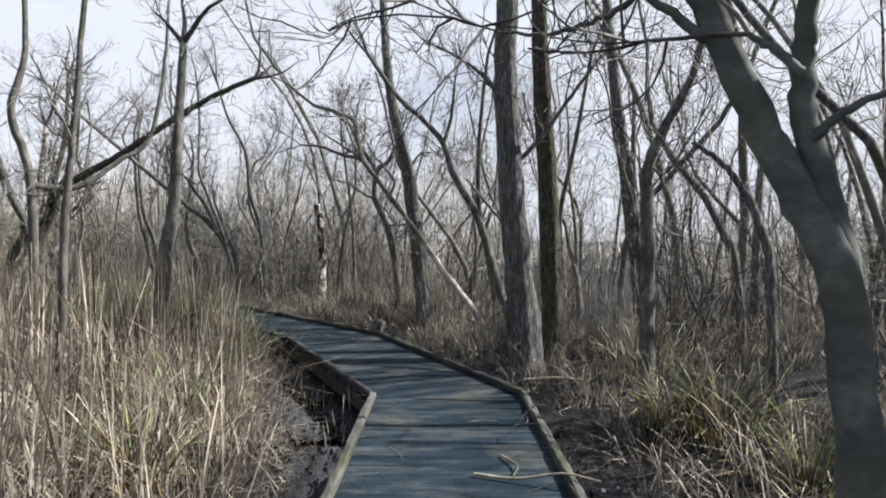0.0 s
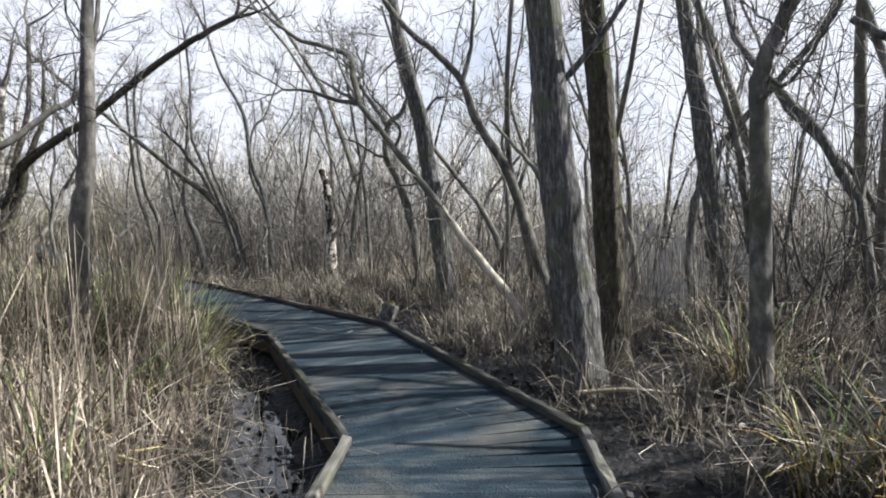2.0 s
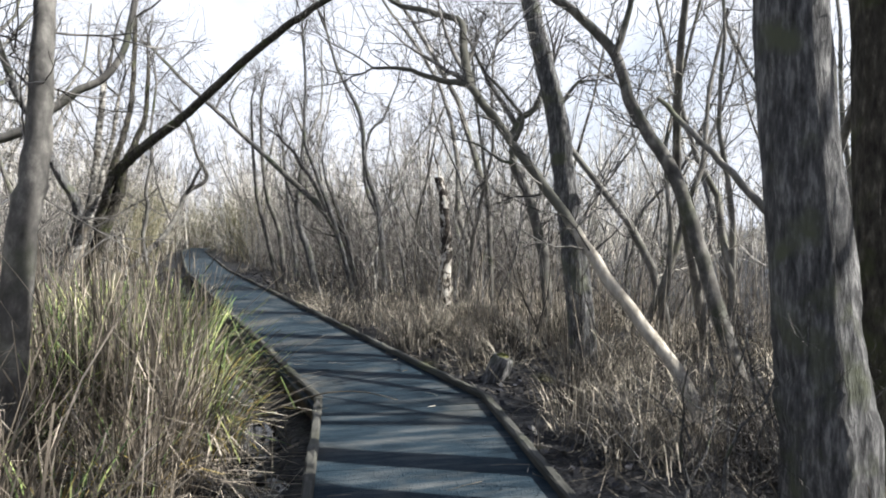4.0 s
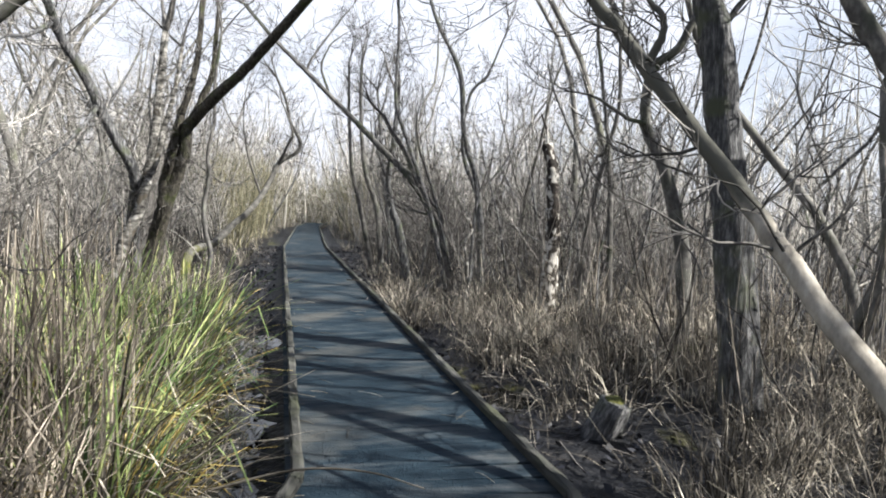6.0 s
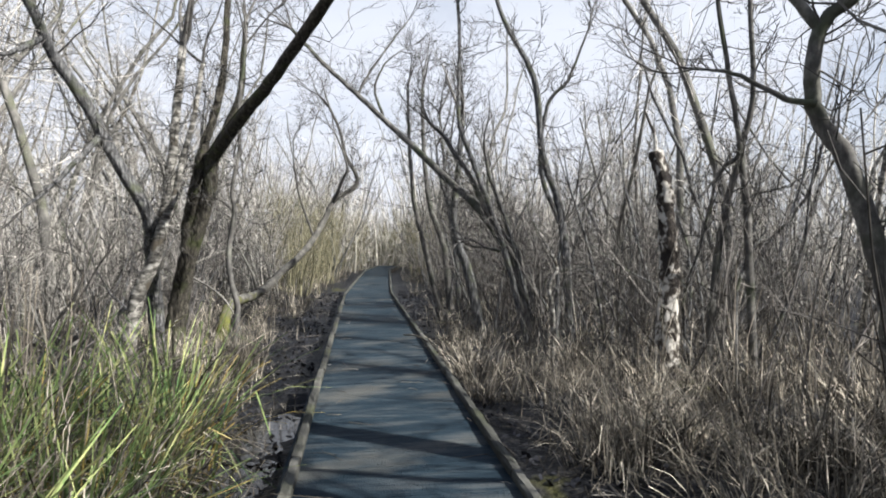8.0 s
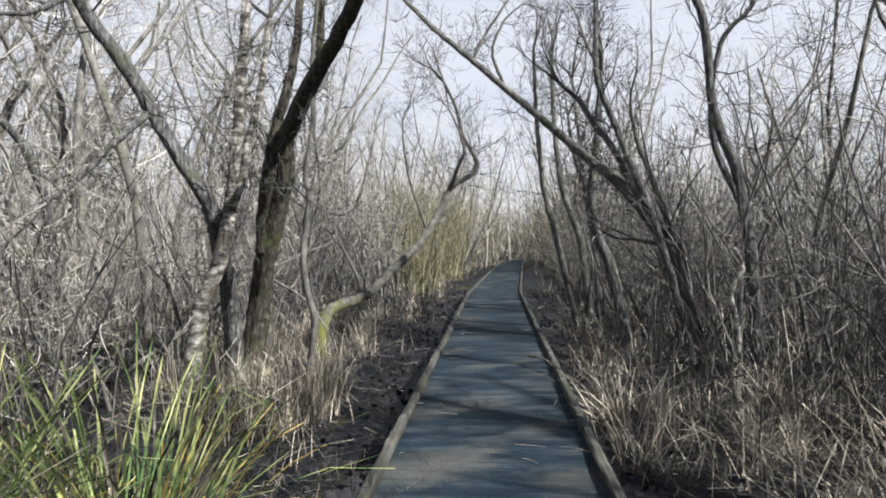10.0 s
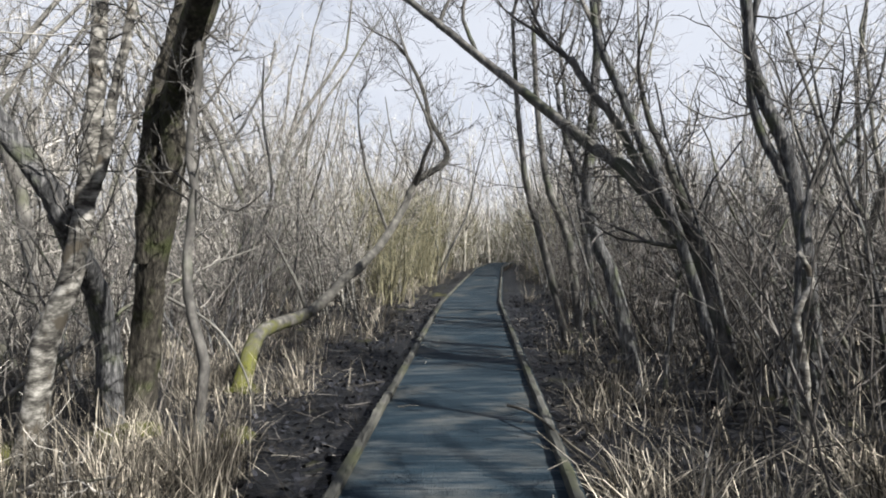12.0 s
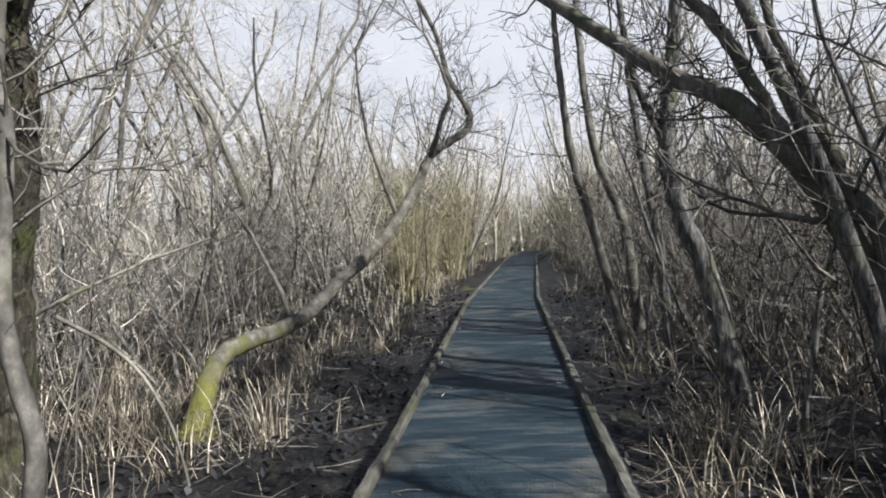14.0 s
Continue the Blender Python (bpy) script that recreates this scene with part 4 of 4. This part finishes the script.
def tufts(n, per, s0, s1, d0, d1, side, h, w, lean0, lean1, fold, size=0.10, keep=None):
    """n tufts of per blades each, leaning outwards from their middles."""
    c = scatter(n, s0, s1, d0, d1, (side,), keep)
    m = len(c)
    tall = rng.uniform(0.6, 1.25, m).repeat(per)
    off = rng.normal(0, size, (m * per, 3))
    off[:, 2] = 0
    b = c.repeat(per, 0) + off
    s, d = deck_place(b[:, :2])
    lean_way = (rng.uniform(0, 2 * np.pi, m)).repeat(per)
    az = np.arctan2(off[:, 1] + 0.06 * np.sin(lean_way), off[:, 0] + 0.06 * np.cos(lean_way)) + rng.normal(0, 0.5, m * per)
    ok = np.abs(d) > 0.78
    b, tall, az = b[ok], tall[ok], az[ok]
    m = len(b)
    return blades(b, rng.uniform(*h, m) * tall, rng.uniform(*w, m), np.abs(rng.normal(0, lean0, m)), rng.normal(lean1, 0.4, m), fold, 4, az)


def reedy(x, y, s, d):
    return (d < -1.3 - 0.35 * np.clip((s - 12.5) / 2, 0, 1) + 0.2 * lumps(x * 2, y)) & (lumps(x * 1.3, y * 1.1) > -0.6)


stuff("reed_bed", [turf(3200, 6, 17, 0.9, 8, -1, (0.6, 1.7), (0.005, 0.012), 0.2, 0.2, 0.35, reedy),
                   turf(500, 6, 17, 1.2, 7, -1, (0.8, 1.7), (0.012, 0.02), 0.2, 0.15, 0.4, reedy),
                   turf(2600, 6, 18, 1.0, 4.5, -1, (0.5, 1.2), (0.008, 0.017), 0.6, 1.2, 0.75, reedy),
                   turf(500, 16, 23, 2.2, 7, -1, (0.6, 1.4), (0.005, 0.012), 0.16, 0.16, 0.35, reedy),
                   turf(1300, 17.8, 19.7, 1.55, 4.2, -1, (1.0, 1.75), (0.006, 0.014), 0.16, 0.12, 0.35),
                   turf(420, 18.6, 21.6, 1.4, 3.4, -1, (0.9, 1.6), (0.006, 0.013), 0.18, 0.15, 0.4),
                   turf(330, 20.5, 23.2, 2.0, 4.4, -1, (1.0, 1.6), (0.005, 0.011), 0.14, 0.1, 0.3),
                   turf(60, 21, 24, 1.5, 3.2, -1, (1.0, 1.5), (0.007, 0.012), 0.16, 0.1, 0.5),
                   turf(900, 13, 25, 2.6, 10, 1, (0.7, 1.7), (0.006, 0.012), 0.15, 0.15, 0.3),
                   tufts(60, 30, 16.3, 19.4, 1.4, 3.3, -1, (0.7, 1.2), (0.005, 0.012), 0.25, 0.7, 0.4, 0.10),
                   tufts(560, 26, 6, 19, 0.9, 6, -1, (0.35, 0.95), (0.005, 0.012), 0.4, 0.9, 0.5, 0.10, reedy)],
      reed_mat, "dense bed of tall dead tan reeds beside the boardwalk", "reeds", False)


def bare_strip(x, y, s, d):
    """False on the mud beside the boardwalk and in scattered gaps."""
    return (np.abs(d) > 1.2 + 0.35 * lumps(x, y * 2)) & (lumps(x * 1.7, y * 1.4) > -0.1)


stuff("dead_grass", [tufts(260, 26, 6, 17.5, 1.2, 6, 1, (0.35, 0.85), (0.005, 0.012), 0.4, 1.2, 0.45, 0.08, lambda x, y, s, d: (lumps(x * 1.9, y * 1.7) > -0.1) & (d > 1.5 + 0.25 * lumps(x * 2, y))),
                     tufts(380, 24, 6, 18.5, 2.6, 9, 1, (0.4, 1.0), (0.004, 0.011), 0.3, 1.0, 0.35),
                     tufts(70, 26, 9.5, 16, 1.6, 4.2, 1, (0.4, 0.85), (0.006, 0.013), 0.5, 1.3, 0.5),
                     tufts(60, 22, 8, 16, 1.35, 2.4, 1, (0.4, 0.8), (0.007, 0.014), 0.5, 1.4, 0.6),
                     tufts(330, 26, 17.5, 21.5, 1.4, 6, 1, (0.35, 0.8), (0.005, 0.013), 0.6, 1.2, 0.55, 0.11, bare_strip),
                     tufts(480, 26, 21.5, 24.5, 1.2, 6, 1, (0.35, 0.8), (0.006, 0.014), 0.5, 1.1, 0.5, 0.11, bare_strip),
                     tufts(170, 24, 24.5, 32, 1.8, 6, 1, (0.3, 0.7), (0.005, 0.011), 0.4, 1.1, 0.4, 0.10, lambda x, y, s, d: lumps(x * 1.7, y * 1.4) > 0.1),
                     tufts(46, 30, 24.4, 26.3, 1.0, 3.2, 1, (0.35, 0.75), (0.006, 0.013), 0.4, 1.0, 0.5, 0.09),
                     tufts(16, 26, 27.2, 29.2, 1.1, 1.9, 1, (0.3, 0.6), (0.006, 0.012), 0.35, 1.2, 0.4, 0.07),
                     turf(900, 17, 24.5, 2.2, 8, 1, (0.7, 1.6), (0.005, 0.010), 0.14, 0.15, 0.25),
                     turf(700, 24.5, 32, 2.0, 8, 1, (0.7, 1.4), (0.004, 0.009), 0.2, 0.15, 0.3),
                     tufts(420, 24, 26, 34, 1.2, 7, -1, (0.25, 0.6), (0.004, 0.010), 0.25, 0.8, 0.3, 0.09, lambda x, y, s, d: (d < -1.9 + 0.4 * lumps(x, y)) & (lumps(x * 1.5, y * 1.5) > 0.15)),
                     tufts(48, 26, 25.0, 27.0, 1.5, 2.3, -1, (0.3, 0.6), (0.005, 0.011), 0.18, 0.4, 0.25, 0.08),
                     tufts(40, 26, 17.6, 19.4, 1.4, 2.9, 1, (0.4, 0.75), (0.004, 0.011), 0.3, 0.8, 0.35, 0.09),
                     tufts(60, 24, 28.0, 31.5, 2.6, 4.6, -1, (0.25, 0.5), (0.004, 0.010), 0.3, 0.7, 0.3, 0.09),
                     tufts(400, 18, 30, 64, 1.3, 7, 1, (0.25, 0.7), (0.006, 0.013), 0.3, 0.7, 0.3, 0.10, lambda x, y, s, d: lumps(x * 1.7, y * 1.4) > -0.15),
                     tufts(450, 18, 32, 64, 1.5, 7, -1, (0.25, 0.7), (0.006, 0.013), 0.3, 0.7, 0.3),
                     turf(700, 8, 34, 0.9, 1.8, 1, (0.15, 0.5), (0.004, 0.009), 1.2, 0.5, 0.2),
                     tufts(500, 22, 22, 34, 1.6, 6, -1, (0.35, 0.75), (0.005, 0.011), 0.4, 1.0, 0.4, 0.09, lambda x, y, s, d: np.hypot(x + 9.9, y - 15.55) < 0.75),
                     turf(800, 11, 25, 0.85, 1.6, -1, (0.15, 0.5), (0.004, 0.009), 0.5, 0.3, 0.3),
                     tufts(16, 28, 25.2, 26.8, 1.8, 2.9, -1, (0.4, 0.65), (0.005, 0.011), 0.2, 0.6, 0.3, 0.08),
                     turf(380, 10, 34, 0.9, 2.2, -1, (0.15, 0.45), (0.004, 0.009), 1.2, 0.5, 0.2)],
      straw_mat, "tangled bleached dead grass and sedge over the bog", "grass", False)

# fallen leaves on the mud
b = np.vstack([scatter(12000, 8, 40, 0.8, 2.6), scatter(7000, 8, 40, 2.6, 7)])
m = len(b)
a, t = rng.uniform(0, 2 * np.pi, m), rng.normal(0, 0.5, (m, 2))
e1 = np.c_[np.cos(a), np.sin(a), t[:, 0]] * rng.uniform(0.02, 0.045, m)[:, None]
e2 = np.c_[-np.sin(a), np.cos(a), t[:, 1]] * rng.uniform(0.015, 0.03, m)[:, None]
b[:, 2] = np.maximum(b[:, 2] + 0.03, np.where(rng.random(m) < 0.35, -0.355, -9))
v = np.stack([b - e1, b - e2 * 0.8, b + e1, b + e2], 1).reshape(-1, 3)
stuff("leaf_litter", [(v, np.arange(4 * m).reshape(-1, 4))], leaf_mat, "dark wet fallen leaves lying on the mud", "leaf litter", False)

# twigs and stalk ends strewn over the mud
b = np.vstack([scatter(1500, 8, 40, 0.85, 3.0), scatter(1600, 8, 40, 3.0, 7)])
b[:, 2] += 0.035
D = rng.normal(0, 1, b.shape)
D[:, 2] *= 0.12
P = grow(b, D, rng.uniform(0.06, 0.5, len(b)), 4, 0.12, 0.0)
stuff("twig_litter", [tubes(P, np.linspace(0.006, 0.003, 4)[None] * rng.uniform(0.5, 1.4, (len(P), 1)), 3)], brush_mat, "dead twigs and stalk ends strewn over the mud", "twig litter")

# green sedge tussocks


def tussock(n, h, label, green):
    root = thing("sedge_tussock", (0, 0, 0), label, "sedge", "sedge tussocks")
    for name, count, mat, tall, bend in (("green_leaves", int(n * green), sedge_mat, h, 0.8), ("yellow_leaves", int(n * 0.55), yellow_mat, h * 0.75, 1.2), ("dead_leaves", int(n * (1.6 - green)), straw_mat, h * 0.95, 1.1)):
        c = rng.normal(0, 0.12, (count, 3))
        c[:, 2] = 0
        az = np.arctan2(c[:, 1], c[:, 0]) + rng.normal(0, 0.5, count)
        v, f = blades(c, rng.uniform(0.5, 1.0, count) * tall, rng.uniform(0.009, 0.019, count), np.abs(rng.normal(0.12, 0.2, count)), rng.normal(bend, 0.45, count), 0.2, 5, az)
        tagged(part(name, mesh_of(name, v, f, mat, False), root), kind="stuff")
    return root


tuft_kinds = [tussock(160, 1.25, "green and yellow sedge tussock at the water's edge", 0.9), tussock(90, 0.95, "low half-dead sedge tussock at the water's edge", 0.3)]
tuft_spots = [(s, d) for s in np.arange(19.4, 23.1, 0.45) for d in (-1.55, -2.15, -2.8)] + [(13.6, -2.0), (14.5, -2.3), (14.4, 2.5), (15.6, 2.9), (13.4, 2.3), (14.8, 1.9), (13.2, 3.4), (17.2, -1.9), (18.0, -1.8), (18.6, -2.4), (18.8, -1.7), (17.7, -2.6), (18.9, -2.9), (18.3, -3.2)]
for k, (s, d) in enumerate(tuft_spots):
    xy = deck_point(np.array([s + tries.uniform(-.2, .2)]), np.array([d + tries.uniform(-.2, .2)]))[0]
    m = pose(xy[0], xy[1], float(ground_z(xy[:1], xy[1:])[0]) - 0.02, 0, 0, tries.uniform(0, 360))
    if k < 2:
        tuft_kinds[k].matrix_basis = m
    else:
        q = copy_thing(tuft_kinds[1 if s < 19.3 else k % 2], m)
        g = tries.uniform(0.75, 1.15)
        q.scale = (g, g, g)

# ---------------------------------------------------------------- boardwalk


def box(bm, x0, x1, y0, y1, z0, z1, bevel=0.0):
    vs = [bm.verts.new(p) for p in ((x0, y0, z0), (x1, y0, z0), (x1, y1, z0), (x0, y1, z0), (x0, y0, z1), (x1, y0, z1), (x1, y1, z1), (x0, y1, z1))]
    for f in ((3, 2, 1, 0), (4, 5, 6, 7), (0, 1, 5, 4), (1, 2, 6, 5), (2, 3, 7, 6), (3, 0, 4, 7)):
        bm.faces.new([vs[i] for i in f])
    if bevel:
        bmesh.ops.bevel(bm, geom=bm.edges[:], offset=bevel, segments=1, affect="EDGES")


def bar(name, x, y, z, material, bevel=0.006):
    bm = bmesh.new()
    box(bm, *x, *y, *z, bevel)
    me = bpy.data.meshes.new(name)
    bm.to_mesh(me)
    bm.free()
    me.materials.append(material)
    return me


def worn_bar(name, w, L, z0, z1, material):
    """A kerb timber with rounded, chipped and uneven edges."""
    k = max(4, int(L / 0.12))
    y = np.linspace(-L / 2, L / 2, k)
    c = min(0.012, w / 5)
    prof = np.array([(-w / 2, z0), (w / 2, z0), (w / 2, z1 - c), (w / 2 - c, z1), (-w / 2 + c, z1), (-w / 2, z1 - c)])
    v = np.concatenate([np.broadcast_to(prof[None, :, :1], (k, 6, 1)), np.broadcast_to(y[:, None, None], (k, 6, 1)), np.broadcast_to(prof[None, :, 1:], (k, 6, 1))], 2).copy()
    v[:, 2:, 0] += rng.normal(0, 0.003, (k, 4))
    v[:, 2:, 2] += rng.normal(0, 0.0035, (k, 4)) - 0.012 * (rng.random((k, 4)) < 0.05)
    i = np.arange(k * 6).reshape(k, 6)
    j = np.roll(i, -1, 1)
    f = np.stack([i[:-1], j[:-1], j[1:], i[1:]], -1).reshape(-1, 4).tolist() + [i[0][::-1].tolist(), i[-1].tolist()]
    return mesh_of(name, v.reshape(-1, 3), f, material, False)


boardwalk = thing("boardwalk", (0, 0, 0), "narrow timber boardwalk with netted boards and low kerb rails", "boardwalk", kind="structure")
plank_meshes = [bar("plank", (-0.70, 0.70), (-0.0779 + 0.0002 * k, 0.0779), (-0.045, 0.0), plank_mat, 0.0015) for k in range(4)]


def heading(s):
    """The boardwalk's turn at arc length s, eased round the bends."""
    turns = np.degrees(np.arctan2(-seg_dir[:, 0], seg_dir[:, 1]))
    h = turns[0]
    for k in range(1, len(turns)):
        h += (turns[k] - turns[k - 1]) * np.clip((s - seg_from[k]) / 0.9 + 0.5, 0, 1)
    return h


plank_s = np.arange(4.0, seg_from[-1] + seg_len[-1], 0.157)
late = []
for k, s in enumerate(plank_s):
    xy = deck_point(np.array([s]), np.zeros(1))[0]
    m = pose(xy[0], xy[1], tries.uniform(-0.001, 0.001), tries.uniform(-0.12, 0.12), tries.uniform(-0.12, 0.12), float(heading(s)) + tries.uniform(-0.35, 0.35))
    if k < 300:
        ob = part("plank", plank_meshes[k % 4], boardwalk)
        ob.matrix_basis = m
    else:
        late.append(m)
bm = bmesh.new()
for m in late:
    vs = [bm.verts.new(m @ Vector(p)) for p in ((-0.7, -0.075, -0.04), (0.7, -0.075, -0.04), (0.7, 0.075, -0.04), (-0.7, 0.075, -0.04), (-0.7, -0.075, 0), (0.7, -0.075, 0), (0.7, 0.075, 0), (-0.7, 0.075, 0))]
    for f in ((4, 5, 6, 7), (0, 1, 5, 4), (1, 2, 6, 5), (2, 3, 7, 6), (3, 0, 4, 7)):
        bm.faces.new([vs[i] for i in f])
me = bpy.data.meshes.new("far_planks")
bm.to_mesh(me)
bm.free()
me.materials.append(plank_mat)
tagged(part("far_planks", me, boardwalk), kind="stuff")


NARROW = (0.03, -0.01, -0.045, -0.045, -0.045)   # the deck is a little wider before the bend


def edge_line(d):
    """The corner points of a line at d to the right of the middle, each stretch at its own width."""
    offs = [LINE[k] + seg_right[k] * (d + np.sign(d) * NARROW[k]) for k in range(len(seg_dir))]
    out = [offs[0]]
    for k in range(1, len(LINE) - 1):
        gap = offs[k] - offs[k - 1]
        a, b = seg_dir[k - 1], seg_dir[k]
        along = (gap[0] * b[1] - gap[1] * b[0]) / (a[0] * b[1] - a[1] * b[0])
        out.append(offs[k - 1] + a * along)
    out.append(offs[-1] + seg_dir[-1] * seg_len[-1])
    return out


for side in (-1, 1):
    for name, off, w, z0, z1, mat, piece in (("kerb_rail", HALF - 0.04, 0.062, 0.008, 0.06, kerb_mat, 3.0), ("joist", HALF - 0.06, 0.06, -0.20, -0.055, frame_mat, 3.0)):
        corners = edge_line(side * off)
        for a, b in zip(corners[:-1], corners[1:]):
            L = np.linalg.norm(b - a)
            count = max(1, round(L / piece))
            turn = np.degrees(np.arctan2(-(b - a)[0], (b - a)[1]))
            me = worn_bar(name, w, L / count - 0.008, z0, z1, mat)
            for k in range(count):
                c = a + (b - a) * (k + 0.5) / count
                ob = part(name, me, boardwalk)
                ob.matrix_basis = pose(c[0], c[1], tries.uniform(-0.006, 0.006), 0, tries.uniform(-2, 2), turn + tries.uniform(-0.25, 0.25))
    post_me = bar("post", (-0.05, 0.05), (-0.05, 0.05), (-0.7, -0.06), frame_mat, 0.008)
    for s in np.arange(5, 50, 1.9):
        xy = deck_point(np.array([s]), np.array([side * (HALF - 0.15)]))[0]
        ob = part("post", post_me, boardwalk)
        ob.matrix_basis = pose(xy[0], xy[1], 0, 0, 0, float(heading(s)))

# ---------------------------------------------------------------- stumps, moss and fallen stalks


def lump(name, r, h, material, seed, squash=1.0):
    """A worn rounded block: a noisy drum with a domed top."""
    g = np.random.default_rng(seed)
    n, k = 16, 7
    a = np.arange(n) * 2 * np.pi / n
    z = np.linspace(0, 1, k)
    prof = np.sqrt(np.clip(1 - (z ** 3) * squash, 0.02, 1))
    wob = 1 + 0.12 * np.sin(2 * a + g.uniform(0, 6)) + 0.08 * np.sin(5 * a + g.uniform(0, 6))
    R = r * prof[:, None] * wob[None] * (1 + g.normal(0, 0.05, (k, n)))
    v = np.stack([R * np.cos(a), R * np.sin(a), np.broadcast_to((z * h)[:, None], R.shape) + g.normal(0, 0.02 * h, R.shape)], -1).reshape(-1, 3)
    i = np.arange(n * k).reshape(k, n)
    j = np.roll(i, -1, 1)
    f = np.stack([i[:-1], j[:-1], j[1:], i[1:]], -1).reshape(-1, 4).tolist() + [i[-1].tolist()]
    return mesh_of(name, v, f, material)


stump = thing("tree_stump", (-1.31, 11.55, -0.42), "dark rotten tree stump with a cap of moss", "stump")
part("wood", lump("wood", 0.13, 0.48, bark_rough, 3, 0.3), stump).rotation_euler = (0.1, 0.35, 0.4)
cap = part("moss_cap", lump("moss_cap", 0.10, 0.07, moss_mat, 4), stump, "yellow-green moss")
cap.location = (0.14, 0.04, 0.41)
for x, y, r in ((-10.25, 15.75, 0.24), (-9.2, 14.1, 0.26), (-9.3, 13.3, 0.2), (-8.55, 14.75, 0.17), (-0.95, 14.5, 0.22), (-2.75, 15.75, 0.2)):
    ob = new("moss_cushion", lump("moss_cushion", r, 0.11, moss_mat, int(100 * r + 40 * abs(x))))
    ob.location = (x, y, float(ground_z(np.array([x]), np.array([y]))[0]) - 0.03)
    tagged(ob, "yellow-green moss cushion swelling from the mud", "moss", "moss cushions")


def stick(name, points, r, label, material=straw_mat, group=""):
    line = curve_through(points, 5)
    v, f = tubes(line[None], np.linspace(r, r * 0.5, len(line))[None], 5)
    return tagged(new(name, mesh_of(name, v, f, material)), label, "stick", group)


stick("fallen_stick", [(0.95, 7.55, -0.17), (1.35, 7.45, -0.12), (1.75, 7.40, -0.15)], 0.022, "pale barkless stick lying at the foot of a trunk", bark_bare)
stick("fallen_stick", [(0.20, 3.98, 0.02), (0.45, 3.88, 0.03), (0.72, 3.80, 0.09), (0.92, 3.70, 0.08)], 0.012, "dry forked stick lying over the kerb of the boardwalk", bark_bare)
stick("fallen_stick", [(0.40, 4.35, 0.015), (0.48, 4.10, 0.03), (0.44, 3.95, 0.02)], 0.008, "thin dry twig lying on the boardwalk", bark_bare)
stick("bent_reed", [(0.95, 4.85, -0.25), (0.86, 4.95, 0.12), (0.70, 4.85, 0.22), (0.45, 4.62, 0.05)], 0.005, "single bent dry reed arching over the kerb")
stick("fallen_stick", [(-2.62, 9.20, -0.05), (-2.2, 9.32, 0.10), (-1.9, 9.48, 0.10), (-1.65, 9.62, 0.02)], 0.008, "long dry reed stalk lying over the kerb")
stick("fallen_stick", [(-6.55, 15.9, 0.1), (-6.2, 15.75, 0.12), (-5.8, 15.6, 0.02), (-5.5, 15.6, -0.1)], 0.012, "pale dry stalk lying over the kerb of the boardwalk")
stick("fallen_stick", [(-9.56, 14.64, 0.9), (-9.34, 14.86, 0.71), (-9.19, 15.01, 0.5), (-9.06, 15.13, 0.15), (-9.0, 15.2, -0.28)], 0.017, "curved pale branch fallen over the mud", bark_wood)
for k in range(120):
    s, d = tries.uniform(11, 34), tries.choice([-1, 1]) * (0.66 - abs(tries.normal(0, 0.22)))
    c = deck_point(np.array([s]), np.array([d]))[0]
    a, L = tries.uniform(0, 6.28), tries.uniform(0.05, 0.22)
    e = np.array([np.cos(a), np.sin(a)]) * L
    q = c + e * 0.5 + tries.normal(0, 0.006, 2)
    stick("fallen_stalk", [(*(c - e * 0.2), 0.006), (*q, 0.008 + tries.uniform(0, 0.008)), (*(c + e), 0.006)], tries.uniform(0.0015, 0.003),
          "short dry straw stalk lying on the boardwalk", straw_mat, "fallen stalks on the boardwalk")
